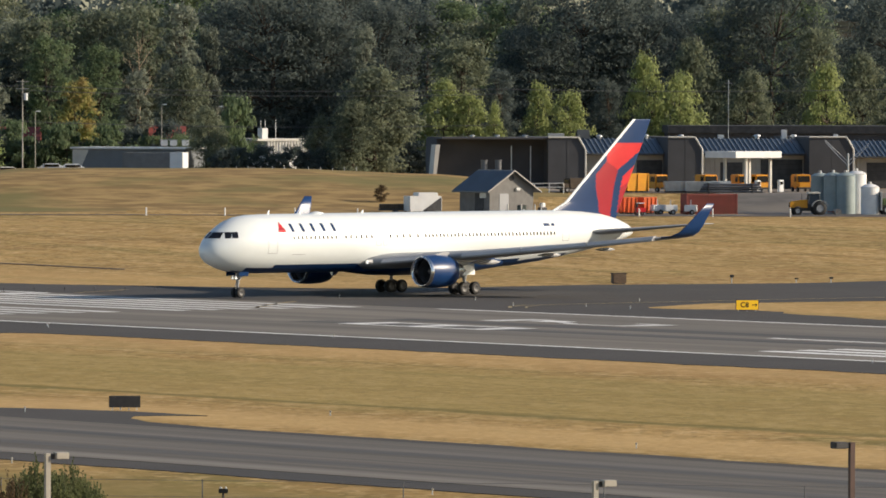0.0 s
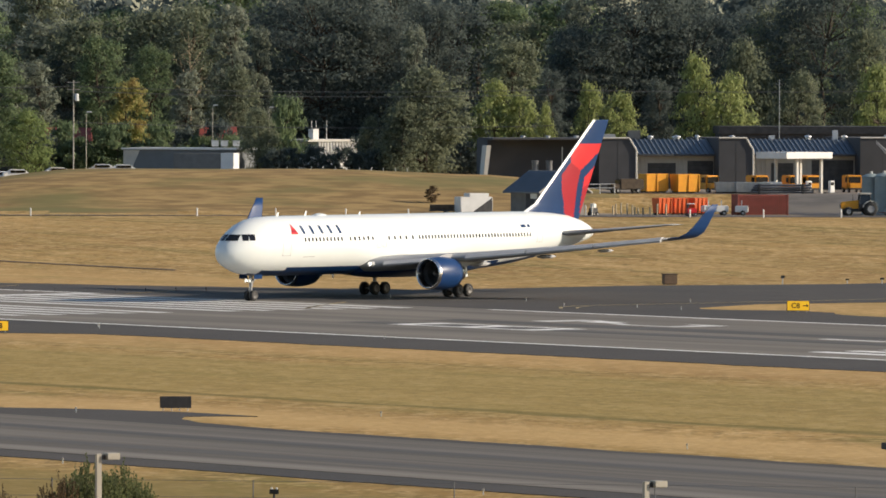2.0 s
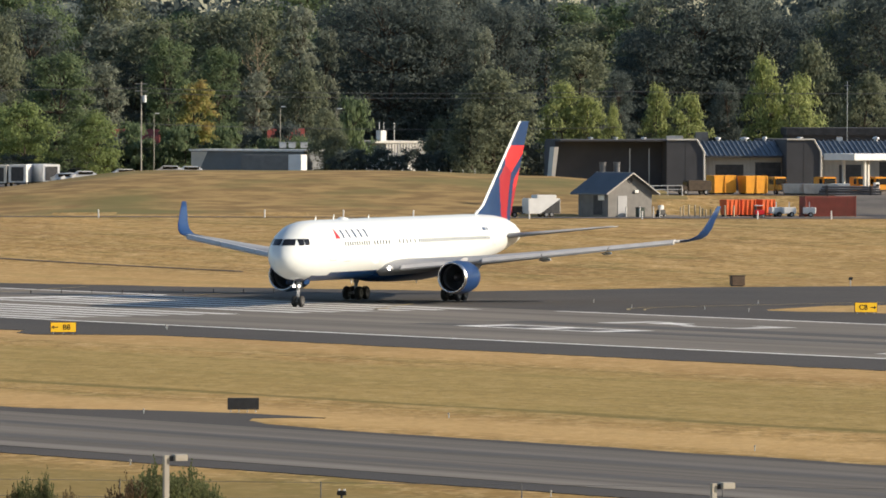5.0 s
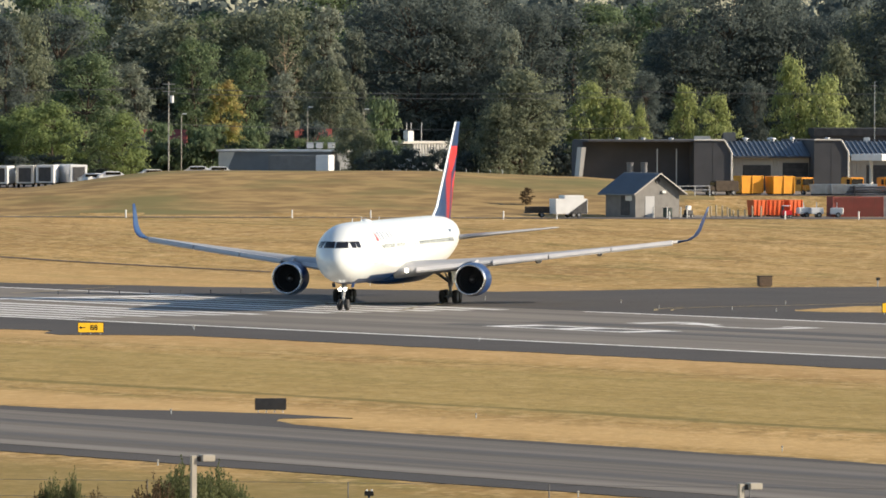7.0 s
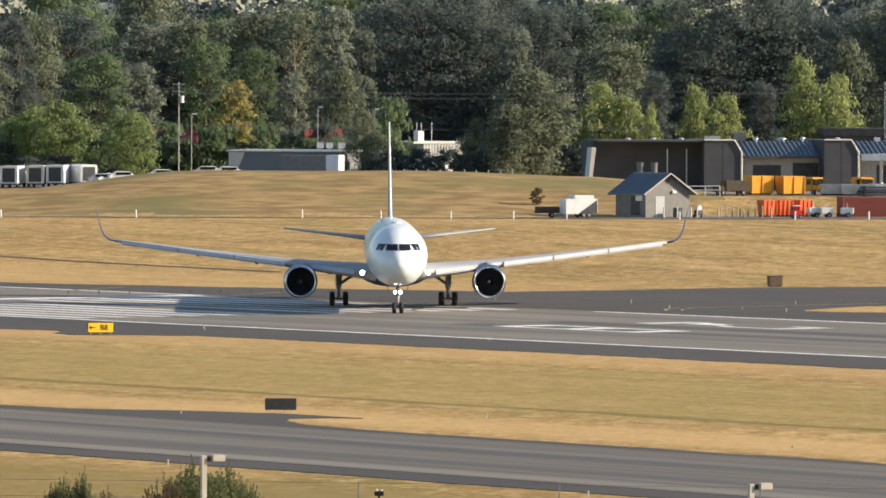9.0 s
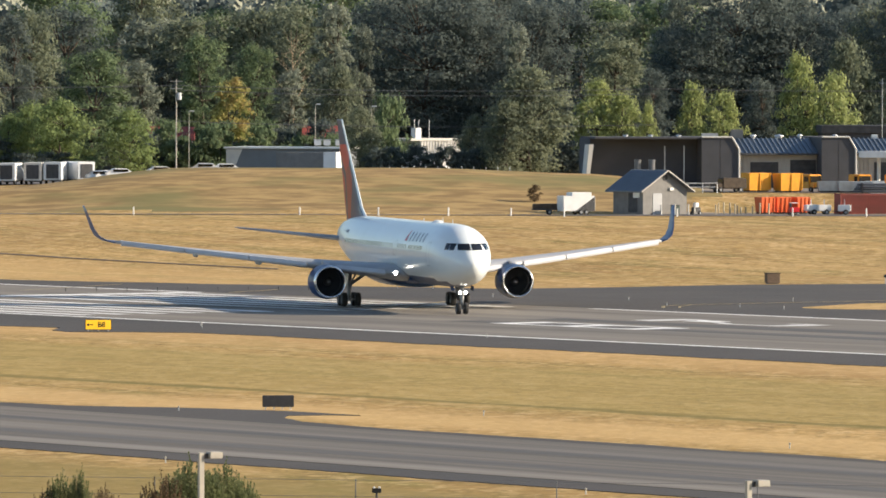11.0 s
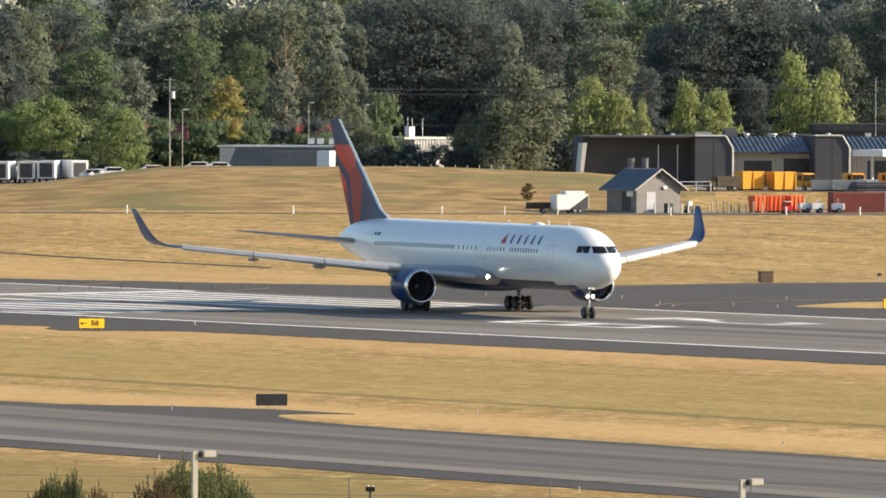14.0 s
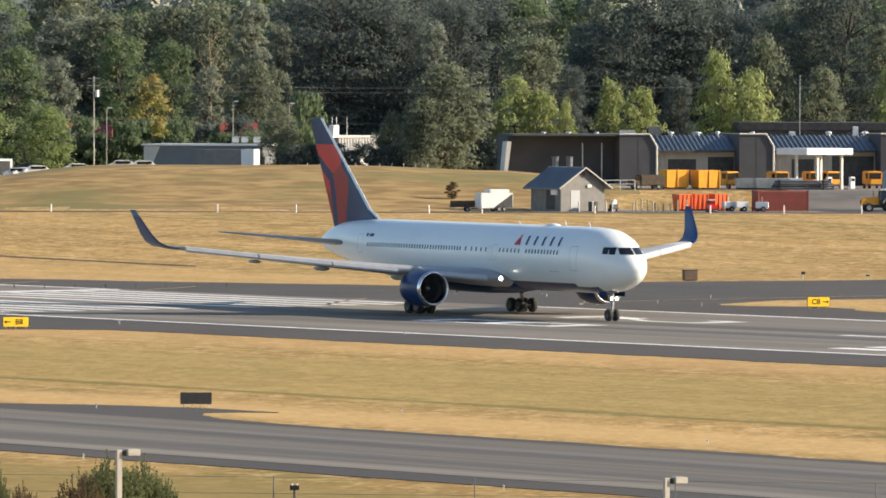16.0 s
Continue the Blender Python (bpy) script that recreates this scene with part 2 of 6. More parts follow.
M["pole"] = material("grey_pole_paint", (0.40, 0.375, 0.32), 0.6, second=(0.34, 0.315, 0.27), scale=1.5)
M["brown_pole"] = material("brown_pole_paint", (0.07, 0.038, 0.03), 0.6, second=(0.09, 0.05, 0.04), scale=1.5)
M["wire"] = material("cable", (0.13, 0.13, 0.135), 0.6)
M["gravel"] = material("gravel_yard", (0.20, 0.165, 0.125), 0.95, second=(0.15, 0.125, 0.10), scale=0.3, bump=0.4, third=(0.26, 0.21, 0.15), third_scale=0.08)
M["yard_asphalt"] = material("yard_asphalt", (0.13, 0.118, 0.105), 0.9, second=(0.09, 0.082, 0.075), scale=0.4, bump=0.3, third=(0.17, 0.15, 0.12), third_scale=0.1)
M["road"] = material("service_road", (0.085, 0.08, 0.078), 0.9, second=(0.11, 0.10, 0.095), scale=0.3)
# leaf colours: half is reflected, half shines through
# the far wood's leaves and leaf_dark hold extra blue for distance haze
for key, c, c2 in (("leaf_dark", (0.132, 0.158, 0.142), (0.094, 0.116, 0.106)), ("leaf_mid", (0.195, 0.250, 0.130), (0.135, 0.185, 0.105)), ("leaf_fresh", (0.25, 0.31, 0.125), (0.18, 0.235, 0.10)),
                   ("leaf_olive", (0.215, 0.240, 0.155), (0.160, 0.182, 0.128)), ("leaf_bright", (0.36, 0.40, 0.165), (0.26, 0.30, 0.125)),
                   ("leaf_autumn", (0.29, 0.335, 0.12), (0.34, 0.255, 0.10)), ("leaf_dry", (0.15, 0.105, 0.06), (0.10, 0.072, 0.045)), ("leaf_grey", (0.265, 0.29, 0.225), (0.185, 0.21, 0.165)),
                   ("leaf_far_haze", (0.135, 0.165, 0.155), (0.105, 0.132, 0.128)), ("leaf_brush", (0.17, 0.19, 0.085), (0.105, 0.125, 0.06))):
    M[key] = material(key, c, 0.7, second=c2, scale=0.5, vary=0.3, island=True, spec=0.12)
    nt = M[key].node_tree
    thin, both = nt.nodes.new("ShaderNodeBsdfTranslucent"), nt.nodes.new("ShaderNodeMixShader")
    b = nt.nodes["Principled BSDF"]
    nt.links.new(b.inputs["Base Color"].links[0].from_socket, thin.inputs[0])
    nt.links.new(b.outputs[0], both.inputs[1])
    nt.links.new(thin.outputs[0], both.inputs[2])
    both.inputs[0].default_value = 0.58
    nt.links.new(both.outputs[0], nt.nodes["Material Output"].inputs[0])


# ---- mesh helpers ----
def part(name, bm, mat, parent=None, label="", smooth=False):
    me = bpy.data.meshes.new(name)
    if smooth:
        for f in bm.faces:
            f.smooth = True
    bm.to_mesh(me)
    bm.free()
    for m in mat if isinstance(mat, (list, tuple)) else (mat,):
        me.materials.append(m)
    ob = new(name, me)
    if parent:
        ob.parent = parent
    if label:
        tagged(ob, label)
    return ob


def share(name, mesh_of, parent, m):
    ob = new(name, mesh_of.data)
    ob.parent = parent
    ob.matrix_basis = m
    return ob


def empty(name, m, label, category, group=""):
    ob = new(name)
    ob.empty_display_size = 0.5
    ob.matrix_basis = m
    return tagged(ob, label, category, group)


def box(bm, x0, x1, y0, y1, z0, z1, mi=0, bevel=0.0):
    vs = [bm.verts.new((x, y, z)) for z in (z0, z1) for y in (y0, y1) for x in (x0, x1)]
    fs = [bm.faces.new([vs[i] for i in q]) for q in ((0, 2, 3, 1), (4, 5, 7, 6), (0, 1, 5, 4), (2, 6, 7, 3), (1, 3, 7, 5), (0, 4, 6, 2))]
    for f in fs:
        f.material_index = mi
    if bevel:
        bmesh.ops.bevel(bm, geom=list({e for f in fs for e in f.edges}), offset=bevel, segments=2, affect="EDGES")
    return bm


def rings(bm, loops, closed=True, caps=True, mi=0):
    """Skin between loops of points with equal counts."""
    made = [[bm.verts.new(p) for p in lp] for lp in loops]
    n = len(made[0])
    fs = []
    for a, b in zip(made, made[1:]):
        for i in range(n if closed else n - 1):
            j = (i + 1) % n
            try:
                f = bm.faces.new((a[i], a[j], b[j], b[i]))
                f.material_index = mi
                fs.append(f)
            except ValueError:
                pass
    if caps:
        for lp in (made[0][::-1], made[-1]):
            f = bm.faces.new(lp)
            f.material_index = mi
    return fs


def tube(bm, p, q, r0, r1=None, n=10, mi=0, caps=True):
    p, q = Vector(p), Vector(q)
    r1 = r0 if r1 is None else r1
    t = (q - p).to_track_quat("Z", "Y").to_matrix()
    ring = [Vector((math.cos(2 * math.pi * i / n), math.sin(2 * math.pi * i / n), 0)) for i in range(n)]
    return rings(bm, [[p + t @ (v * r0) for v in ring], [q + t @ (v * r1) for v in ring]], caps=caps, mi=mi)


def lathe(bm, profile, axis, n=24, mi=0, centre=(0, 0, 0), caps=False):
    """profile: (along, radius) pairs round an axis 'x', 'y' or 'z'."""
    loops = []
    for a, r in profile:
        lp = []
        for i in range(n):
            c, s = r * math.cos(2 * math.pi * i / n), r * math.sin(2 * math.pi * i / n)
            v = {"x": (a, c, s), "y": (c, a, s), "z": (c, s, a)}[axis]
            lp.append(Vector(v) + Vector(centre))
        loops.append(lp)
    return rings(bm, loops, caps=caps, mi=mi)


# ---- ground: one sheet, level round the pavements, rising to a plateau with a grassy bank ----
def ease(a, b, x):
    t = min(1.0, max(0.0, (x - a) / (b - a)))
    return t * t * (3 - 2 * t)


def rise(x, y):
    bank = ease(-60, -33, x) * (1 - 0.25 * ease(0, 20, x)) * (1 - ease(20, 36, x))
    z = 2.4 * ease(715, 925, y) + 2.2 * (ease(945, 966, y) * (1 - bank) + ease(932, 985, y) * bank)
    z += bank * 2.72 * ease(930, 990, y) * (1 - 0.85 * ease(1000, 1030, y))
    z += 30 * ease(1180, 1700, y)
    if y > 725:
        z += 0.16 * noise.noise((x * 0.06, y * 0.03, 0)) * ease(725, 800, y) * (1 - ease(915, 925, y) * (1 - ease(955, 970, y)))
    return z


def sheet():
    xs = [-3000, -1500, -700, -400, -250, -160] + [-120 + 4 * i for i in range(61)] + [160, 250, 400, 700, 1500, 3000]
    ys = [-800, -300, 0, 150, 300, 450, 600, 700] + [712 + 4 * i for i in range(90)] + [1085, 1120, 1160, 1200, 1260, 1330, 1400, 1500, 1600, 1700, 2000, 2600, 3400, 4800]
    verts = [(x, y, rise(x, y)) for y in ys for x in xs]
    w = len(xs)
    faces = [(j * w + i, j * w + i + 1, (j + 1) * w + i + 1, (j + 1) * w + i) for j in range(len(ys) - 1) for i in range(w - 1)]
    me = bpy.data.meshes.new("ground")
    me.from_pydata(verts, [], faces)
    me.polygons.foreach_set("use_smooth", [True] * len(faces))
    me.materials.append(M["grass"])
    me.materials.append(M["bank_grass"])
    for p in me.polygons:
        c = p.center
        j = 6 * noise.noise((c.x * 0.09, c.y * 0.05, 7.0))
        if -58 + j < c.x < 34 + j and 938 + j < c.y < 1004 + j:
            p.material_index = 1
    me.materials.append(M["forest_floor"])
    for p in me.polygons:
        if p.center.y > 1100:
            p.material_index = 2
    return tagged(new("ground", me), "dry golden airfield grass with greener patches", "ground", kind="structure")


ground = sheet()
TH = -0.64294
DU, DV = Vector((math.sin(TH), math.cos(TH))), Vector((math.cos(TH), -math.sin(TH)))
FIELD = Matrix(((-DU.x, DV.x, 0, 0), (-DU.y, DV.y, 0, 0), (0, 0, 1, 0), (0, 0, 0, 1)))   # local x runs down the runway, y across it away from the eye


def slab(name, outline, z, mat, label, category, thick=0.03, ragged=0.0):
    """A thin slab; outline in runway metres (u along towards the threshold end, v across)."""
    bm = bmesh.new()
    if ragged:
        fine = []
        for (a0, b0), (a1, b1) in zip(outline, outline[1:] + outline[:1]):
            n = max(1, int(math.hypot(a1 - a0, b1 - b0) / 1.2)) if max(a0, a1) > -1000 or a0 != a1 else 1
            for k in range(n):
                u, v = a0 + (a1 - a0) * k / n, b0 + (b1 - b0) * k / n
                if 200 < u < 620:
                    w = ragged * (noise.noise((u * 0.15, v * 0.15, 1.0)) + 0.6 * noise.noise((u * 0.7, v * 0.7, 5.0)))
                    fine.append((u + w * 0.6, v + w))
                elif k == 0:
                    fine.append((u, v))
        outline = fine
    top = [bm.verts.new((-u, v, z)) for u, v in outline]
    f = bm.faces.new(top)
    if f.normal.z < 0:
        f.normal_flip()
    r = bmesh.ops.extrude_face_region(bm, geom=[f])
    for g in r["geom"]:
        if isinstance(g, bmesh.types.BMVert):
            g.co.z -= thick
    bmesh.ops.recalc_face_normals(bm, faces=bm.faces)
    ob = part(name, bm, mat)
    ob.matrix_basis = FIELD
    return tagged(ob, label, category, kind="structure")


V_NEAR, V_FAR, V_MID = 334.2, 382.0, 358.1
slab("runway_shoulder", [(-1500, 320.6), (458, 320.6), (462, 317.5), (465, 313.8), (468.5, 314.5), (473, 318.3), (479, 316.8), (520, 316.5), (640, 316.5), (640, 392.0), (590, 391.5), (579, 396), (567, 400),
                         (541, 413), (540, 425), (541, 439), (535, 460), (536.5, 473), (536.5, 620), (488, 620), (487, 429), (490, 412), (484, 400), (481.5, 398.4), (478, 399), (474, 402),
                         (468, 401.5), (465, 398.6), (447, 394.3), (430, 393.5), (-1500, 393.5)], 0.03, M["asphalt"], "dark asphalt shoulders and taxiway junction beside the runway", "pavement", ragged=0.7)
slab("runway", [(-1500, V_NEAR - 0.9), (640, V_NEAR - 0.9), (640, V_FAR + 0.9), (-1500, V_FAR + 0.9)], 0.05, M["runway"], "worn grey asphalt runway with rubber streaks", "runway")
slab("taxiway_shoulder", [(-1500, 211.4), (700, 211.4), (700, 240.2), (385, 240.4), (368, 240.9), (359, 242.2), (353, 245.6), (348.1, 247.7), (345.8, 248.4), (339.2, 248.6), (340.4, 247.2), (341.2, 245), (338.7, 242.9), (334.5, 241.2), (326, 240.2), (-1500, 240.2)], 0.03, M["asphalt"],
     "dark asphalt shoulder along the taxiway", "pavement", ragged=0.5)
slab("taxiway", [(-1500, 215.4), (700, 215.4), (700, 238.2), (-1500, 238.2)], 0.05, M["taxiway"], "worn grey asphalt taxiway with dark wheel tracks", "taxiway")

# ---- the airliner: x forward from the nose, y to its left, z up from the ground ----
HULL = [  # aft of the nose, half width, middle height, half height
    (0.0, 0.04, 4.10, 0.04), (0.12, 0.42, 4.10, 0.42), (0.4, 0.80, 4.12, 0.80), (0.9, 1.17, 4.18, 1.18), (1.6, 1.53, 4.28, 1.56), (2.4, 1.83, 4.38, 1.90), (3.3, 2.08, 4.50, 2.20),
    (4.4, 2.28, 4.60, 2.41), (5.8, 2.42, 4.64, 2.52), (7.5, 2.48, 4.66, 2.56), (12, 2.49, 4.66, 2.57), (20, 2.49, 4.66, 2.57), (28, 2.49, 4.66, 2.57), (34, 2.49, 4.68, 2.55),
    (37.5, 2.44, 4.76, 2.47), (41, 2.27, 4.93, 2.30), (44, 2.02, 5.11, 2.09), (47, 1.66, 5.28, 1.79), (49.5, 1.28, 5.37, 1.46), (51.5, 0.90, 5.34, 1.05), (52.8, 0.58, 5.27, 0.66), (53.5, 0.30, 5.22, 0.34)]
HULL = [((s if s > 5.8 else 5.8 - (5.8 - s) * 5.22 / 5.8), w, c, h) for s, w, c, h in HULL]
NSEG = 40


def hull_at(s):
    for a, b in zip(HULL, HULL[1:]):
        if a[0] <= s <= b[0]:
            k = (s - a[0]) / (b[0] - a[0])
            return [a[i] + (b[i] - a[i]) * k for i in range(1, 4)]
    return HULL[-1][1:]


def skin(s, z, side, out=0.012):
    """A point on the hull at height z, side +1 left or -1 right."""
    w, c, h = hull_at(s)
    k = max(-1.0, min(1.0, (z - c) / h))
    return Vector((-s, side * (w * math.sqrt(1 - k * k) + out), z))


def patch(bm, s0, s1, z0, z1, side, out=0.012, lean=0.0, ns=2, nz=2, mi=0):
    """A small curved plate that lies on the hull."""
    g = [[bm.verts.new(skin(s0 + (s1 - s0) * i / ns + lean * (j / nz), z0 + (z1 - z0) * j / nz, side, out)) for i in range(ns + 1)] for j in range(nz + 1)]
    for j in range(nz):
        for i in range(ns):
            q = (g[j][i], g[j][i + 1], g[j + 1][i + 1], g[j + 1][i])
            f = bm.faces.new(q if side < 0 else q[::-1])
            f.material_index = mi


def foil(bm, stations, n=9, mi=0, up=None):
    """A wing skin: stations of (leading edge x, y, z, chord, thickness, lean) from root to tip. lean tips the section outward for winglets."""
    loops = []
    for x, y, z, c, t, a in stations:
        lp = []
        for i in range(2 * n):
            if i < n:
                k, sg = i / (n - 1), 1
            else:
                k, sg = 1 - (i - n + 0.5) / n, -1
            k = k * k * (3 - 2 * k) if sg > 0 else k
            yt = t * c * 2.6 * (0.2969 * math.sqrt(k) - 0.126 * k - 0.3516 * k * k + 0.2843 * k ** 3 - 0.1036 * k ** 4) * 1.9
            off = sg * yt * (1.0 if sg > 0 else 0.75)
            lp.append((x - k * c, y - off * math.sin(a), z + off * math.cos(a)))
        loops.append(lp)
    return rings(bm, loops, mi=mi)


plane = empty("airliner", pose(0, 0, 0), "white twin-engine airliner with navy belly and red and blue tail", "airplane")

# hull
loops = []
fine = []
for a, b in zip(HULL, HULL[1:]):
    steps = max(1, int((b[0] - a[0]) / 2.0))
    fine += [a[0] + (b[0] - a[0]) * i / steps for i in range(steps)]
fine.append(HULL[-1][0])
for s in fine:
    w, c, h = hull_at(s)
    loops.append([(-s, w * math.sin(2 * math.pi * i / NSEG), c - h * math.cos(2 * math.pi * i / NSEG)) for i in range(NSEG)])
bm = bmesh.new()
rings(bm, loops)
for f in bm.faces:
    m = f.calc_center_median()
    s = -m.x
    edge = 2.72 if s < 34 else 2.72 + 0.06 * (s - 34)
    if 3.0 < s < 45 and m.z < edge - max(0, 6 - s) * 0.2:
        f.material_index = 1
bmesh.ops.recalc_face_normals(bm, faces=bm.faces)
part("fuselage", bm, [M["white"], M["navy"]], plane, "gloss white fuselage with a navy belly", smooth=True)

# wing-to-body fairing
bm = bmesh.new()
prof = [(16.6, 0.5, 2.85, 0.35), (18, 1.7, 2.75, 0.75), (20.5, 2.55, 2.75, 1.0), (24, 2.85, 2.75, 1.08), (29, 2.85, 2.75, 1.08), (32.5, 2.5, 2.8, 0.95), (35.5, 1.6, 2.85, 0.7), (37.5, 0.5, 2.9, 0.35)]
rings(bm, [[(-s, w * math.sin(2 * math.pi * i / 28), c - h * math.cos(2 * math.pi * i / 28)) for i in range(28)] for s, w, c, h in prof])
bmesh.ops.recalc_face_normals(bm, faces=bm.faces)
part("wing_fairing", bm, M["navy"], plane, "dark navy belly fairing", smooth=True)

# cockpit windows, cabin windows, doors, lettering bars
for side in (1, -1):
    for s0, s1, z0, z1, lean in ((2.08, 2.56, 5.20, 5.74, 0.24), (2.66, 3.16, 5.22, 5.74, 0.13)):
        bm = bmesh.new()
        patch(bm, s0, s1, z0, z1, side, 0.015, lean, 4, 4)
        part("cockpit_window", bm, M["black"], plane, "dark cockpit window pane")
# windscreen: two front panes wrapped on the brow of the nose
def brow(y, z):
    lo, hi = 0.58, 6.0
    for _ in range(40):
        m = (lo + hi) / 2
        w, c, h = hull_at(m)
        if (y / w) ** 2 + ((z - c) / h) ** 2 > 1:
            lo = m
        else:
            hi = m
    return hi


for side in (1, -1):
    bm = bmesh.new()
    g = []
    for j in range(5):
        z = 5.20 + 0.52 * j / 4
        row = []
        for i in range(6):
            y = 0.06 + (0.98 - 0.10 * j / 4) * i / 5
            row.append(bm.verts.new((-brow(y, z) + 0.035, side * y, z + 0.012)))
        g.append(row)
    for j in range(4):
        for i in range(5):
            q = (g[j][i], g[j][i + 1], g[j + 1][i + 1], g[j + 1][i])
            bm.faces.new(q if side > 0 else q[::-1])
    part("windscreen", bm, M["black"], plane, "dark windscreen pane")

first = {}
for side in (1, -1):
    spans = [(9.2, 14.2, 11), (15.4, 18.5, 6), (20.8, 23.2, 4), (24.15, 24.2, 1), (25.1, 41.4, 37)]
    for a, b, n in spans:
        for i in range(n):
            s = a + (b - a) * i / max(1, n - 1)
            if side not in first:
                bm = bmesh.new()
                p0 = skin(20, 5.22, side)
                for q in ((-0.11, -0.165), (0.11, -0.165), (0.11, 0.165), (-0.11, 0.165)):
                    bm.verts.new((q[0], skin(20, 5.22 + q[1], side).y - p0.y, q[1]))
                bm.verts.ensure_lookup_table()
                vs = list(bm.verts)
                bm.faces.new(vs if side < 0 else vs[::-1])
                first[side] = part("cabin_window", bm, M["black"], plane, "small dark cabin window")
                first[side].matrix_basis = Matrix.Translation(skin(s, 5.22, side))
            else:
                share("cabin_window", first[side], plane, Matrix.Translation(skin(s, 5.22, side)))
    # doors: thin dark outlines with a plate
    for s, w, z0, z1 in ((6.7, 1.07, 3.85, 5.75), (19.3, 0.6, 4.4, 5.65), (20.1, 0.5, 4.4, 5.5), (43.0, 0.95, 4.5, 6.0)):
        bm = bmesh.new()
        t = 0.035
        patch(bm, s - w / 2, s - w / 2 + t, z0, z1, side, 0.014, 0, 1, 6)
        patch(bm, s + w / 2 - t, s + w / 2, z0, z1, side, 0.014, 0, 1, 6)
        patch(bm, s - w / 2, s + w / 2, z0, z0 + t, side, 0.014, 0, 4, 1)
        patch(bm, s - w / 2, s + w / 2, z1 - t, z1, side, 0.014, 0, 4, 1)
        part("door_seam", bm, M["wing"], plane, "grey cabin door outline")
    # the airline's name as five plain bars and its mark as a triangle, reading aft or forward
    for k in range(5):
        s = (9.1 + 1.24 * k) if side > 0 else (14.3 - 1.3 * k)
        bm = bmesh.new()
        patch(bm, s, s + 0.30, 5.70, 6.40, side, 0.02, -0.10 * side, 2, 4)
        part("name_bar", bm, M["navy"], plane, "navy lettering bar")
    bm = bmesh.new()
    s = 7.95 if side > 0 else 15.9
    for pts, mi in ((((-0.48, 5.70), (0.5, 5.70), (0.05, 6.58)), 0),):
        steps = 5
        for r in range(steps):
            z0, z1 = 5.68 + 0.9 * r / steps, 5.68 + 0.9 * (r + 1) / steps
            h0, h1 = 0.5 * (1 - r / steps), 0.5 * (1 - (r + 1) / steps)
            q = [skin(s - h0, z0, side, 0.02), skin(s + h0, z0, side, 0.02), skin(s + h1, z1, side, 0.02), skin(s - h1 + 0.001, z1, side, 0.02)]
            vs = [bm.verts.new(p) for p in q]
            f = bm.faces.new(vs if side < 0 else vs[::-1])
            f.material_index = 1 if r == 1 else 0
    part("emblem", bm, [M["red"], M["dark_red"]], plane, "red triangular emblem")
    for s, w in ((41.6, 0.42), (40.6, 0.75)):
        bm = bmesh.new()
        patch(bm, s if side < 0 else s - 0.4, (s if side < 0 else s - 0.4) + w, 5.85, 6.1, side, 0.02, 0, 2, 2)
        part("registration_bar", bm, M["navy"], plane, "small navy registration bar")
    bm = bmesh.new()
    patch(bm, 9.0, 10.6, 3.72, 3.76, side, 0.014, 0, 2, 1)
    part("cargo_seam", bm, M["wing"], plane)

# crown aerials and dome
bm = bmesh.new()
lathe(bm, [(-13.3, 0.05), (-13.5, 0.38), (-14.1, 0.52), (-14.8, 0.36), (-15.1, 0.05)], "x", 16, centre=(0, 0, 7.12), caps=True)
for v in bm.verts:
    v.co.z = 7.12 + (v.co.z - 7.12) * 0.55
part("antenna_dome", bm, M["white"], plane, "white antenna dome on the crown", smooth=True)
for s, z, h in ((8.2, 7.18, 0.36), (12.0, 7.2, 0.42), (19.5, 7.2, 0.28), (15.8, 2.1, -0.36), (30.0, 1.7, -0.3)):
    bm = bmesh.new()
    rings(bm, [[(-s, 0.02, z), (-s - 0.3, 0.0, z), (-s, -0.02, z)], [(-s - 0.2, 0.015, z + h), (-s - 0.34, 0.0, z + h), (-s - 0.2, -0.015, z + h)]])
    part("blade_aerial", bm, M["white"], plane)

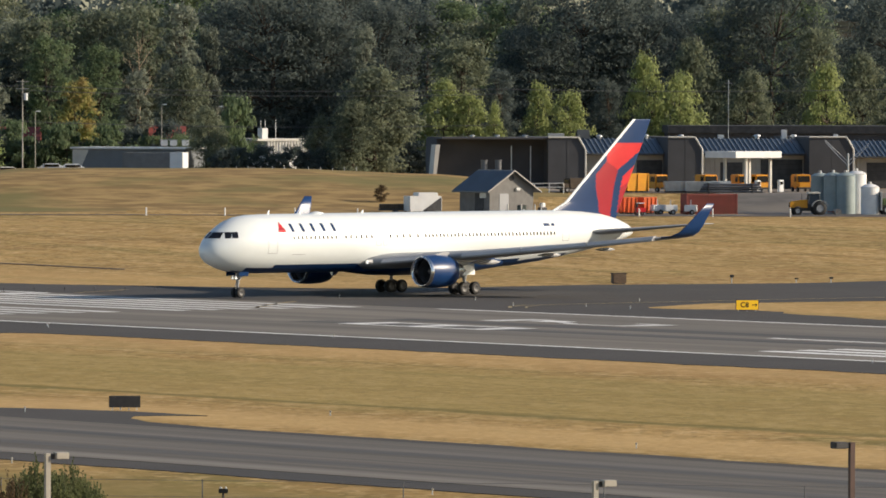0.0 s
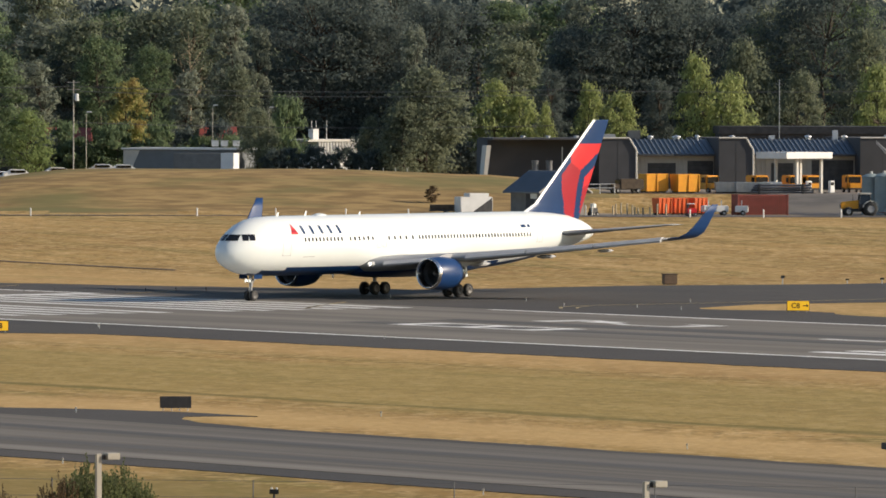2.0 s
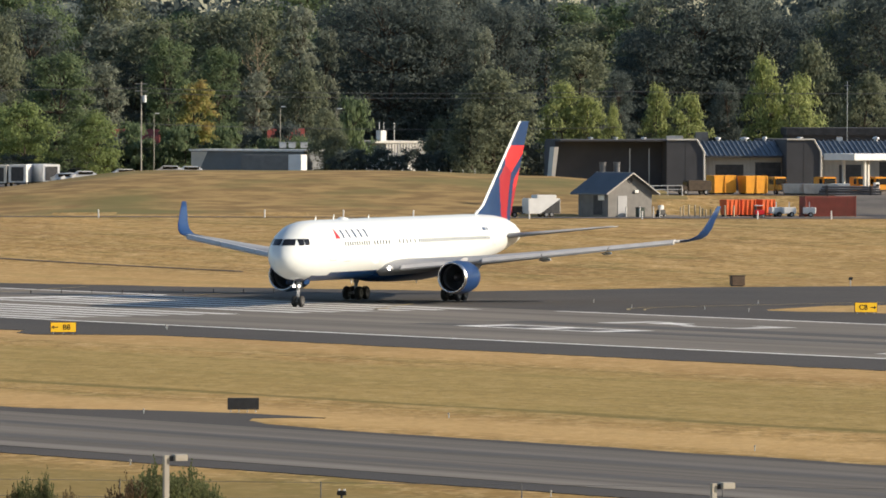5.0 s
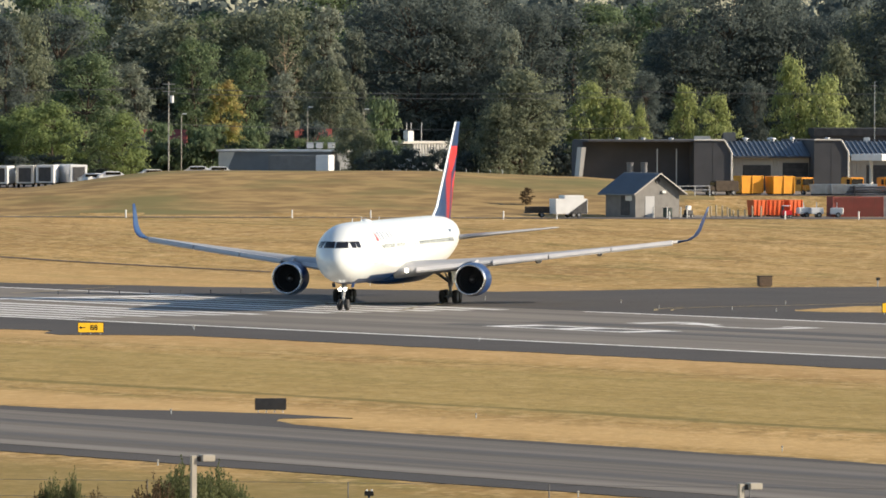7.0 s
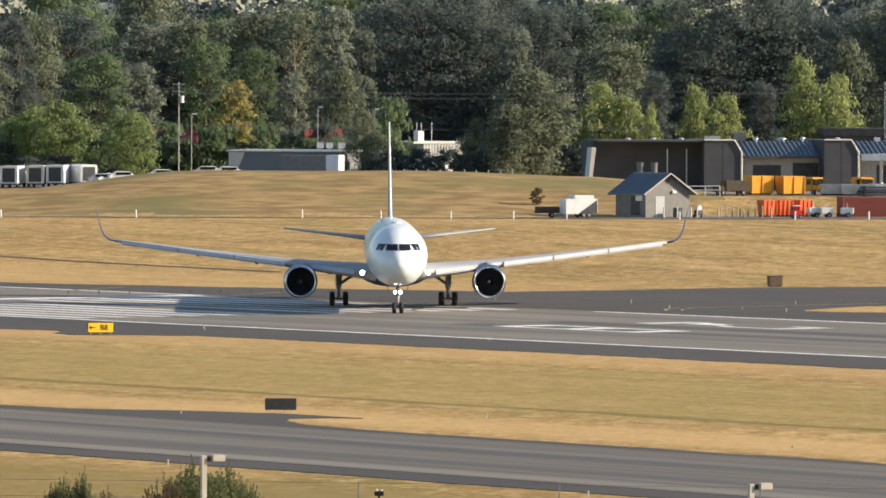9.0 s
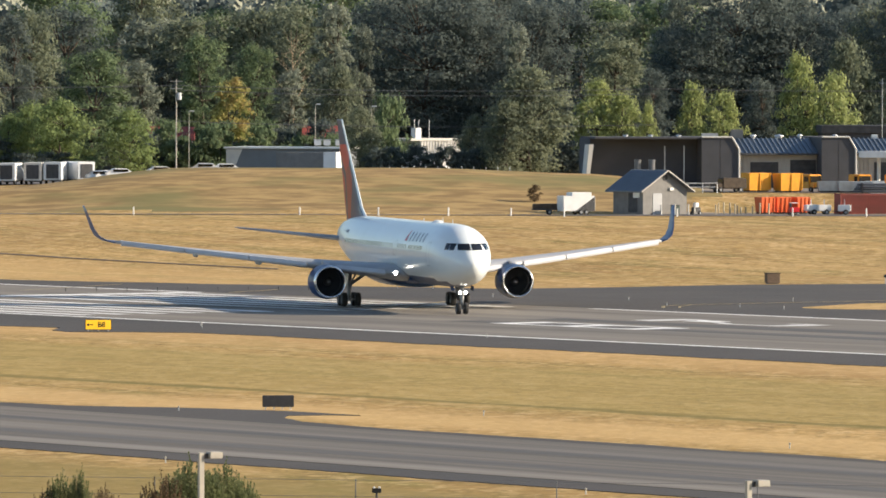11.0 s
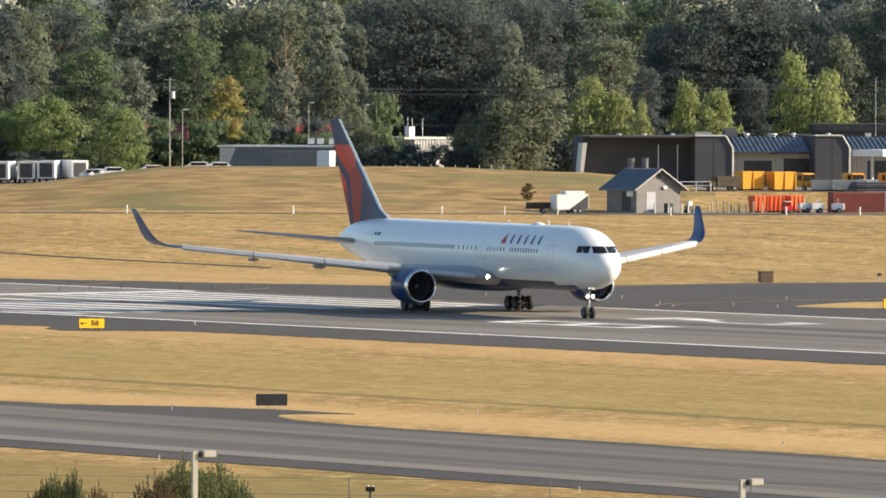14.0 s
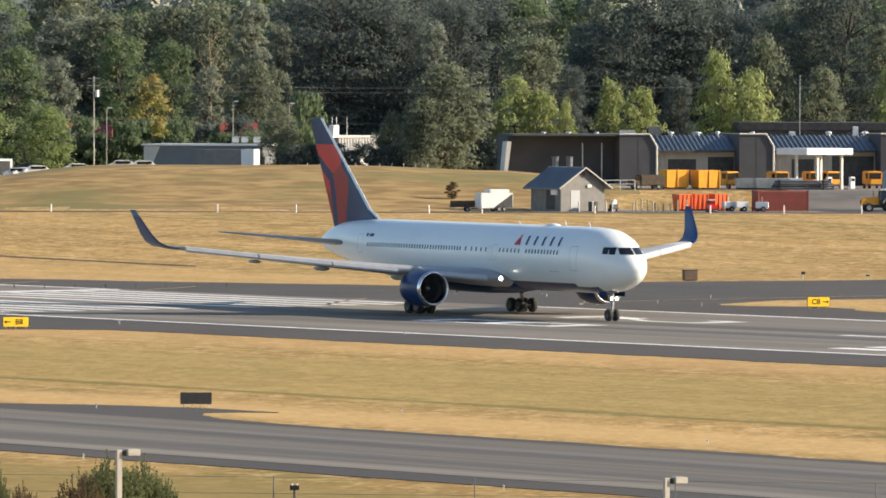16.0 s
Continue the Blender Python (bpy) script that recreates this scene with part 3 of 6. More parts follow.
# wings
LE = lambda y: 18.0 + (y - 2.2) * 0.713 if y < 8.2 else 22.278 + (y - 8.2) * 0.70
for side in (1, -1):
    st = []
    for y, te, z, t in ((1.6, 30.2, 2.75, 0.135), (2.5, 30.3, 2.95, 0.13), (5.2, 30.55, 3.22, 0.12), (8.2, 30.9, 3.52, 0.11), (12.5, 32.4, 3.98, 0.105), (17, 34.0, 4.48, 0.10), (21, 35.4, 4.95, 0.095), (23.4, 36.25, 5.22, 0.09)):
        st.append((-LE(y), side * y, z, te - LE(y), t, 0))
    bm = bmesh.new()
    fs = foil(bm, st)
    bmesh.ops.recalc_face_normals(bm, faces=bm.faces)
    wing = part("wing", bm, M["wing"], plane, "long grey swept wing", smooth=True)
    # bright slat along the leading edge
    for a, b in ((3.4, 7.0), (9.2, 13.4), (13.5, 18.2), (18.3, 23.0)):
        bm = bmesh.new()
        lps = []
        for y in (a, b):
            z = np.interp(y, [1.6, 2.5, 5.2, 8.2, 12.5, 17, 21, 23.4], [2.75, 2.95, 3.22, 3.52, 3.98, 4.48, 4.95, 5.22])
            c = 0.62 if y > 8 else 0.8
            x = -LE(y) + 0.22
            lps.append([(x - c, side * y, z + 0.21), (x - 0.35 * c, side * y, z + 0.17), (x, side * y, z - 0.1), (x - 0.12 * c, side * y, z - 0.24), (x - 0.6 * c, side * y, z - 0.2)])
        rings(bm, lps)
        bmesh.ops.recalc_face_normals(bm, faces=bm.faces)
        part("slat", bm, M["slat"], wing, "pale leading-edge slat")
    for y, ln, r in ((5.4, 3.9, 0.27), (11.6, 3.1, 0.19), (16.6, 2.6, 0.15)):
        te = np.interp(y, [1.6, 8.2, 23.4], [30.2, 30.9, 36.25])
        z = np.interp(y, [1.6, 8.2, 23.4], [2.75, 3.52, 5.22])
        bm = bmesh.new()
        lathe(bm, [(-te + ln * 0.72, 0.03), (-te + ln * 0.4, r), (-te, r * 0.9), (-te - ln * 0.2, 0.03)], "x", 10, centre=(0, side * y, z - 0.35), caps=True)
        part("flap_fairing", bm, M["wing"], wing, smooth=True)
    # winglet: curves up from the tip
    bm = bmesh.new()
    wl = [(-32.95, 23.4, 5.22, 3.3, 0.07, 0.1), (-33.55, 24.1, 5.36, 2.85, 0.06, 0.45), (-34.15, 24.6, 5.72, 2.5, 0.055, 0.95), (-34.75, 24.9, 6.3, 2.15, 0.05, 1.18), (-35.9, 25.2, 7.4, 1.5, 0.045, 1.28), (-36.75, 25.43, 8.2, 0.95, 0.04, 1.3)]
    foil(bm, [(x, side * y, z, c, t, a * side) for x, y, z, c, t, a in wl])
    bmesh.ops.recalc_face_normals(bm, faces=bm.faces)
    part("winglet", bm, M["blue"], plane, "blue upswept winglet", smooth=True)
    # landing light at the wing root
    bm = bmesh.new()
    lathe(bm, [(-0.10, 0.01), (-0.10, 0.19)], "x", 14)
    # hood added to block the glow sideways and keep it off the hull
    lathe(bm, [(-0.22, 0.02), (-0.20, 0.21), (0.30, 0.21), (0.30, 0.195), (-0.11, 0.19)], "x", 14, mi=1)
    d = part("landing_light", bm, [M["lamp_glow"], M["wing"]], plane, "lit wing-root landing light with an added hood that narrows its glow")
    d.matrix_basis = pose(-17.95, side * 2.75, 3.0)

    # engine
    eng = new("engine")
    eng.parent = plane
    eng.matrix_basis = pose(-19.2, side * 7.88, 2.22)
    tagged(eng, "blue turbofan engine with a bright metal lip")
    bm = bmesh.new()
    lathe(bm, [(-0.32, 1.36), (-0.9, 1.42), (-1.8, 1.44), (-2.8, 1.38), (-3.5, 1.24), (-3.52, 1.18), (-3.0, 1.1)], "x", 36)
    part("cowling", bm, M["blue"], eng, "gloss blue engine cowling", smooth=True)
    bm = bmesh.new()
    lathe(bm, [(-0.75, 1.06), (-0.3, 1.11), (-0.08, 1.18), (0.0, 1.25), (-0.07, 1.31), (-0.33, 1.365)], "x", 36)
    part("intake_lip", bm, M["metal"], eng, "polished intake lip", smooth=True)
    bm = bmesh.new()
    lathe(bm, [(-0.74, 1.06), (-1.5, 1.1), (-1.55, 0.3)], "x", 36)
    part("intake_duct", bm, M["hub"], eng, smooth=True)
    bm = bmesh.new()
    lathe(bm, [(-0.85, 0.02), (-1.0, 0.16), (-1.3, 0.3), (-1.5, 0.34)], "x", 20, caps=True)
    part("spinner", bm, M["dull_metal"], eng, "grey fan spinner", smooth=True)
    bm = bmesh.new()
    for i in range(30):
        a = 2 * math.pi * i / 30
        ca, sa = math.cos(a), math.sin(a)
        a2 = a + 0.16
        vs = [bm.verts.new(p) for p in ((-1.32, 0.3 * ca, 0.3 * sa), (-1.28, 1.05 * ca, 1.05 * sa), (-1.46, 1.05 * math.cos(a2), 1.05 * math.sin(a2)), (-1.44, 0.3 * math.cos(a2), 0.3 * math.sin(a2)))]
        bm.faces.new(vs)
    part("fan", bm, M["dark"], eng, "dark fan blades")
    bm = bmesh.new()
    lathe(bm, [(-3.0, 1.08), (-3.6, 0.98), (-4.6, 0.68), (-4.62, 0.6), (-4.2, 0.55)], "x", 28)
    lathe(bm, [(-4.2, 0.5), (-4.7, 0.42), (-5.5, 0.06)], "x", 20, caps=True)
    part("exhaust_nozzle", bm, M["metal"], eng, "bare metal exhaust nozzle", smooth=True)
    bm = bmesh.new()
    rings(bm, [[(-0.9, 0.12, 1.3), (-0.9, -0.12, 1.3), (-5.2, -0.15, 0.45), (-5.2, 0.15, 0.45)],
               [(-2.6, 0.16, 1.68), (-2.6, -0.16, 1.68), (-7.4, -0.15, 1.2), (-7.4, 0.15, 1.2)]])
    bmesh.ops.recalc_face_normals(bm, faces=bm.faces)
    part("pylon", bm, M["wing"], eng, "grey engine pylon")

    # tailplane
    bm = bmesh.new()
    foil(bm, [(-46.2, side * 1.0, 5.15, 5.6, 0.1, 0), (-49.2, side * 4.5, 5.52, 3.9, 0.09, 0), (-52.75, side * 9.1, 6.0, 2.1, 0.08, 0), (-53.2, side * 9.33, 6.03, 1.6, 0.04, 0)])
    bmesh.ops.recalc_face_normals(bm, faces=bm.faces)
    part("tailplane", bm, M["wing"], plane, "grey horizontal tailplane", smooth=True)

# fin with its painted fields: white leading edge, navy body, red flashes


def fin_edge(z):
    k = (z - 7.1) / (15.38 - 7.1)
    le = 44.0 + 9.75 * k - (0.9 * max(0, 0.1 - k) / 0.1)
    return le, 51.9 + 4.2 * k


bm = bmesh.new()
NZ, NC = 100, 60
cols = {}
for side in (1, -1):
    for j in range(NZ + 1):
        z = 6.4 + (15.38 - 6.4) * j / NZ
        le, te = fin_edge(z)
        for i in range(NC + 1):
            k = i / NC
            k = k * k * (1.6 - 0.6 * k)
            th = 0.105 * (te - le) * 2.5 * (0.2969 * math.sqrt(k) - 0.126 * k - 0.3516 * k * k + 0.2843 * k ** 3 - 0.1036 * k ** 4)
            key = (side if 0 < i else 0, j, i)
            if key not in cols:
                cols[key] = bm.verts.new((-(le + k * (te - le)), side * max(th, 0.004) if i else 0, z))
K = lambda side, j, i: cols[(side if i else 0, j, i)]


FLASH = (  # painted fields in chord and height fractions of the fin: 2 bright red, 3 dark red
    (2, ((0.0, 0.735), (1.05, 0.735), (1.05, 0.665), (0.90, 0.61), (0.62, 0.45), (0.2, 0.54), (-0.02, 0.67))),
    (3, ((0.2, 0.54), (0.62, 0.45), (0.70, 0.30), (0.95, -0.12), (0.86, -0.12), (0.17, 0.40))),
    (2, ((0.815, 0.375), (1.05, 0.53), (1.05, 0.33), (0.87, 0.25))),
    (3, ((0.87, 0.25), (1.05, 0.33), (1.05, -0.12), (1.03, -0.12))))


def fin_paint(s, z):
    """0 navy, 1 white, 2 bright red, 3 dark red."""
    k = (z - 7.1) / 8.28
    le, te = fin_edge(z)
    c = (s - le) / (te - le)
    if s - le < 0.34:
        return 1
    for col, poly in FLASH:
        inside = False
        for (x0, y0), (x1, y1) in zip(poly, poly[1:] + poly[:1]):
            if (y0 > k) != (y1 > k) and c < (x1 - x0) * (k - y0) / (y1 - y0) + x0:
                inside = not inside
        if inside:
            return col
    return 0


for side in (1, -1):
    for j in range(NZ):
        for i in range(NC):
            q = [K(side, j, i), K(side, j, i + 1), K(side, j + 1, i + 1), K(side, j + 1, i)]
            f = bm.faces.new(q if side < 0 else q[::-1])
            m = f.calc_center_median()
            f.material_index = fin_paint(-m.x, m.z)
top = [K(1, NZ, i) for i in range(NC + 1)] + [K(-1, NZ, i) for i in range(NC, 0, -1)]
bm.faces.new(top)
bmesh.ops.recalc_face_normals(bm, faces=bm.faces)
part("tail_fin", bm, [M["navy"], M["white"], M["red"], M["dark_red"]], plane, "navy tail fin with red flashes and a white leading edge", smooth=True)

# landing gear: struts carry the wheels, which turn
WHEELS = []


def wheel_mesh(r, w):
    bm = bmesh.new()
    lathe(bm, [(-w / 2, r * 0.55), (-w / 2, r * 0.86), (-w * 0.36, r * 0.97), (0, r), (w * 0.36, r * 0.97), (w / 2, r * 0.86), (w / 2, r * 0.55)], "y", 24)
    lathe(bm, [(-w * 0.3, 0.02), (-w * 0.3, r * 0.3), (-w / 2 - 0.01, r * 0.5), (-w / 2, r * 0.56)], "y", 24, mi=1)
    lathe(bm, [(w * 0.3, 0.02), (w * 0.3, r * 0.3), (w / 2 + 0.01, r * 0.5), (w / 2, r * 0.56)], "y", 24, mi=1)
    return bm


def gear(x, y, wheels, r, w, height, spread):
    g = new("landing_gear")
    g.parent = plane
    g.matrix_basis = pose(x, y, 0)
    tagged(g, "landing gear leg with black tyres")
    bm = bmesh.new()
    tube(bm, (0, 0, r), (0, 0, height * 0.62), 0.11 if wheels == 2 else 0.16, n=12)
    tube(bm, (0, 0, height * 0.5), (0, 0, height), 0.16 if wheels == 2 else 0.24, n=12)
    box(bm, -0.06, 0.06, -spread, spread, r - 0.06, r + 0.06)
    if wheels == 4:
        box(bm, -0.85, 0.85, -0.1, 0.1, r - 0.12, r + 0.12)
        for wx in (-0.72, 0.72):
            tube(bm, (wx, -spread, r), (wx, spread, r), 0.07, n=8)
        tube(bm, (0, 0, height * 0.55), (1.9, -0.4 * (1 if y > 0 else -1), height + 0.3), 0.07, n=8)
        tube(bm, (0, 0, height * 0.6), (0, -2.0 * (1 if y > 0 else -1), height + 0.2), 0.13, n=8)
    else:
        tube(bm, (0, 0, height * 0.55), (-1.3, 0, height + 0.2), 0.07, n=8)
        tube(bm, (0.12, 0, r + 0.15), (0.3, 0, height * 0.4), 0.035, n=6)
        tube(bm, (0.3, 0, height * 0.4), (0.1, 0, height * 0.6), 0.035, n=6)
    part("strut", bm, M["strut"], g, "grey painted gear strut", smooth=False)
    mesh = None
    for wx in ((-0.72, 0.72) if wheels == 4 else (0,)):
        for wy in (-spread, spread):
            if mesh is None:
                mesh = part("wheel", wheel_mesh(r, w), [M["tyre"], M["hub"]], g, "black tyre on a dark rim", smooth=True)
                ob = mesh
                ob.location = (wx, wy, r)
            else:
                ob = share("wheel", mesh, g, pose(wx, wy, r))
            WHEELS.append((ob, (wx, wy, r), r))
    return g


nose_gear = gear(-4.79, 0, 2, 0.47, 0.33, 2.5, 0.30)
for side in (1, -1):
    gear(-27.73, side * 4.62, 4, 0.58, 0.44, 2.9, 0.57)
    bm = bmesh.new()
    box(bm, -1.0, 0.9, -0.02, 0.02, 1.75, 2.75, bevel=0.01)
    d = part("gear_door", bm, M["white"], plane, "white main gear door")
    d.matrix_basis = pose(-27.7, side * 5.15, 0, 6 * side, 0, 0)
    bm = bmesh.new()
    box(bm, -0.7, 0.4, -0.02, 0.02, 1.92, 2.3, bevel=0.01)
    d = part("nose_gear_door", bm, M["navy"], plane, "navy nose gear door")
    d.matrix_basis = pose(-4.6, side * 0.52, 0, -8 * side, 0, 0)
    bm = bmesh.new()
    lathe(bm, [(-0.06, 0.01), (-0.06, 0.15)], "x", 12)
    # added hood, so that the lamp shows only from ahead
    lathe(bm, [(-0.18, 0.02), (-0.16, 0.17), (0.26, 0.17), (0.26, 0.155), (-0.07, 0.15)], "x", 12, mi=1)
    d = part("taxi_light", bm, [M["lamp_glow"], M["strut"]], plane, "lit nose gear taxi light with an added hood that narrows its glow")
    d.matrix_basis = pose(-4.62, side * 0.22, 1.75)

# ---- runway and taxiway paint ----
def paint(name, quads, mat, label, z=0.056):
    """Flat paint on the pavement: quads of (u, v) corners; top-level structure."""
    bm = bmesh.new()
    for q in quads:
        f = bm.faces.new([bm.verts.new((-u, v, z)) for u, v in q])
        if f.normal.z < 0:
            f.normal_flip()
    ob = part(name, bm, mat)
    ob.matrix_basis = FIELD
    return tagged(ob, label, "marking", kind="structure")


def bar(u0, u1, v0, v1):
    return [(u0, v0), (u1, v0), (u1, v1), (u0, v1)]


def curve_band(pts, w):
    out = []
    for a, b in zip(pts, pts[1:]):
        d = Vector((b[0] - a[0], b[1] - a[1])).normalized() * w / 2
        n = Vector((-d.y, d.x))
        out.append([(a[0] + n.x, a[1] + n.y), (b[0] + n.x, b[1] + n.y), (b[0] - n.x, b[1] - n.y), (a[0] - n.x, a[1] - n.y)])
    return out


paint("edge_line", [bar(-1500, 600, V_NEAR - 0.45, V_NEAR + 0.45)], M["marking"], "white painted runway edge line")
paint("edge_line", [bar(-1500, 489, V_FAR - 0.45, V_FAR + 0.45), bar(545, 600, V_FAR - 0.45, V_FAR + 0.45)], M["marking"], "white painted runway edge line")
for k in range(6):
    for v0 in (V_NEAR + 1.9 + 3.5 * k, V_MID + 2.6 + 3.5 * k):
        paint("threshold_bar", [bar(496.5, 542.5, v0, v0 + 1.75)], M["worn_marking"], "worn white painted threshold bar")
paint("threshold_line", [bar(543.6, 546.5, V_NEAR + 1, V_FAR - 1)], M["marking"], "white painted threshold line")
for k in range(20):
    u1 = 480 - 61 * k if k else 489
    if k != 0:
        paint("centre_line", [bar(u1 - 61 + 24, u1, V_MID - 0.45, V_MID + 0.45)], M["marking"], "white painted centre line dash")
# designator numerals, read when heading down the runway
N0, N1 = 463.6, 445.4
vb = 352.0      # eight: outer strokes and three bars
eight = [bar(N1, N0, vb, vb + 0.8), bar(N1, N0, vb + 4.6, vb + 5.4)] + [bar(u, u + 2.2, vb + 0.8, vb + 4.6) for u in (N1, (N0 + N1) / 2 - 1.1, N0 - 2.2)]
paint("runway_numeral", eight, M["marking"], "white painted runway numeral eight")
vb = 366.0
two = [bar(N0 - 2.6, N0, vb, vb + 5.4), bar(N1, N1 + 2.2, vb, vb + 5.4), bar(N1 + 2.2, N1 + 7, vb, vb + 0.8),
       [(N1 + 7, vb), (N0 - 2.6, vb + 4.4), (N0 - 2.6, vb + 5.4), (N1 + 7, vb + 1.2)], bar(N1 + 2.2, N1 + 4.6, vb + 4.6, vb + 5.4)]
paint("runway_numeral", two, M["worn_marking"], "worn white painted runway numeral two")
paint("runway_numeral", [bar(456.4, 459.8, 367.9, 370.3)], M["marking"], "fresh white patch of a runway numeral", z=0.062)
for side in (-1, 1):
    for k in range(3):
        v0 = V_MID + side * (11.0 + 3.3 * k)
        paint("touchdown_bar", [bar(376, 399, v0 - 0.9, v0 + 0.9)], M["marking"], "white painted touchdown zone bar")
paint("lead_in_line", curve_band([(487.9, 388.6), (491.2, 391.2), (493.4, 394.5), (494.2, 400), (494.3, 407), (495, 430), (496, 600)], 0.32) + curve_band([(487.0, 389.6), (490.0, 392.0), (492.2, 395.0), (493.1, 400), (493.3, 407), (494, 430), (495, 600)], 0.22),
      M["yellow_marking"], "worn yellow taxiway lead-in line")
paint("lead_in_line", curve_band([(499.6, 371.0), (503.6, 374.8), (508, 379.5), (512.5, 384.8)], 0.4) + curve_band([(503.6, 374.8), (500.9, 373.6)], 0.4), M["yellow_marking"], "worn yellow taxiway lead-in line")
paint("lead_in_line", curve_band([(543.6, 383.8), (547.5, 390.5), (550.1, 394.0)], 0.45), M["yellow_marking"], "worn yellow taxiway lead-in line")
paint("lead_in_line", curve_band([(559, 372), (563.5, 379.2), (571.6, 391.6)], 0.45), M["yellow_marking"], "worn yellow taxiway lead-in line")
# rubber laid down by landings, tar-dark wheel lanes
paint("rubber_lane", [bar(-900, 470, V_MID - 6.2, V_MID - 2.0), bar(-900, 470, V_MID + 1.8, V_MID + 6.4)], M["rubber"], "dark rubber streaks on the runway", z=0.053)
paint("rubber_lane", [bar(200, 452, V_MID - 9.5, V_MID - 6.6), bar(240, 440, V_MID + 7.0, V_MID + 10.2)], M["faint_rubber"], "faint rubber smears on the runway", z=0.053)
paint("wheel_lane", [bar(-1500, 700, 221.0, 223.4), bar(-1500, 700, 229.6, 232.0)], M["rubber"], "dark wheel lanes on the taxiway", z=0.053)


# ---- airfield furniture ----
def field(u, v, z=0.0, turn=0.0):
    p = DU * u + DV * v
    return pose(p.x, p.y, z, 0, 0, turn)


def text_mesh(name, words, size, mat, parent, m):
    cu = bpy.data.curves.new(name, "FONT")
    cu.body, cu.size, cu.extrude, cu.align_x, cu.align_y = words, size, 0.008, "CENTER", "CENTER"
    cu.offset = 0.012
    tmp = bpy.data.objects.new(name, cu)
    me = bpy.data.meshes.new_from_object(tmp)
    bpy.data.objects.remove(tmp)
    me.materials.clear()
    me.materials.append(mat)
    ob = new(name, me)
    ob.parent = parent
    ob.matrix_basis = m
    return ob


def guidance_sign(x, y, w, h, words, arrow, label):
    th = empty("taxiway_sign", pose(x, y, 0, 0, 0, 4), label, "sign", "taxiway signs")
    bm = bmesh.new()
    box(bm, -w / 2, w / 2, -0.12, 0.12, 0.14, 0.14 + h, bevel=0.02)
    part("cabinet", bm, M["sign_black"], th)
    bm = bmesh.new()
    box(bm, -w / 2 + 0.04, w / 2 - 0.04, -0.14, -0.122, 0.17, 0.11 + h, bevel=0.005)
    part("face", bm, M["sign_yellow"], th, "yellow sign face")
    off = 0.12 * w * (1 if arrow < 0 else -1)
    text_mesh("lettering", words, h * 0.72, M["sign_black"], th, pose(off, -0.15, 0.13 + h / 2, 90, 0, 0))
    bm = bmesh.new()
    cx, cz = (-0.30 * w if arrow < 0 else 0.30 * w), 0.14 + h / 2
    box(bm, cx - 0.1 * w, cx + 0.1 * w, -0.148, -0.141, cz - 0.035, cz + 0.035)
    tip = cx + arrow * 0.15 * w
    back = cx + arrow * 0.06 * w
    vs = [[bm.verts.new((a, yy, b)) for a, b in ((tip, cz), (back, cz + 0.15), (back, cz - 0.15))] for yy in (-0.149, -0.141)]
    bm.faces.new(vs[0])
    part("arrow", bm, M["sign_black"], th)
    for k in (-1, 0, 1):
        bm = bmesh.new()
        tube(bm, (k * w * 0.38, 0, 0), (k * w * 0.38, 0, 0.15), 0.035, n=8)
        part("leg", bm, M["steel"], th)
    return th


guidance_sign(-25.5, 561.3, 1.95, 0.76, "B8", -1, "yellow illuminated taxiway sign reading B8 with an arrow")
guidance_sign(37.7, 616.2, 1.87, 0.82, "C8", 1, "yellow illuminated taxiway sign reading C8 with an arrow")

th = empty("sign_back", pose(-9.2, 427.6, 0.03, 0, 0, 2), "dark unlit back of an airfield sign on short legs", "sign")
bm = bmesh.new()
box(bm, -0.89, 0.89, -0.11, 0.11, 0.14, 0.80, bevel=0.02)
part("cabinet", bm, M["board"], th)
for k in range(4):
    bm = bmesh.new()
    tube(bm, (-0.7 + 0.467 * k, 0, 0), (-0.7 + 0.467 * k, 0, 0.16), 0.03, n=8)
    part("leg", bm, M["steel"], th)
    bm = bmesh.new()
    tube(bm, (-0.7 + 0.467 * k, 0, 0), (-0.7 + 0.467 * k, 0, 0.02), 0.07, n=8)
    part("foot", bm, M["white_box"], th)
th = empty("equipment_box", pose(30.9, 701, 0, 0, 0, 12), "weathered brown wooden equipment box in the grass", "box")
bm = bmesh.new()
box(bm, -0.62, 0.62, -0.5, 0.5, 0.08, 0.95, bevel=0.03)
part("body", bm, M["box_wood"], th)
for k in range(5):
    bm = bmesh.new()
    box(bm, -0.6, 0.6, -0.53, -0.498, 0.12 + 0.165 * k, 0.265 + 0.165 * k, bevel=0.01)
    part("board", bm, M["box_wood"], th)
bm = bmesh.new()
box(bm, -0.68, 0.68, -0.56, 0.56, 0.951, 1.03, bevel=0.02)
part("lid", bm, M["bark"], th, "dark lid")
bm = bmesh.new()
box(bm, -0.5, 0.5, -0.4, 0.4, 0, 0.08)
part("plinth", bm, M["block"], th)


def edge_light(x, y, mat, tall=0.30, stem="steel"):
    th = empty("edge_light", pose(x, y, 0.03), "small airfield edge light on a short stem", "light", "airfield edge lights")
    bm = bmesh.new()
    tube(bm, (0, 0, 0), (0, 0, tall * 0.65), 0.03, n=8)
    part("stem", bm, M[stem], th)
    bm = bmesh.new()
    lathe(bm, [(tall * 0.65, 0.04), (tall * 0.72, 0.055), (tall * 0.95, 0.045), (tall, 0.02)], "z", 10, caps=True)
    part("lens", bm, mat, th)
    return th


light_a = edge_light(*(DU * 437.5 + DV * 332), M["pole"])
for u, v in ((468, 328), (471, 330), (378, 332), (318, 332), (349, 243), (296, 244), (335, 254), (268, 209), (302, 209.5), (521, 396), (507, 400), (497, 410), (493, 393), (487, 396), (480, 395)):
    copy_thing(light_a, field(u, v, 0.03))
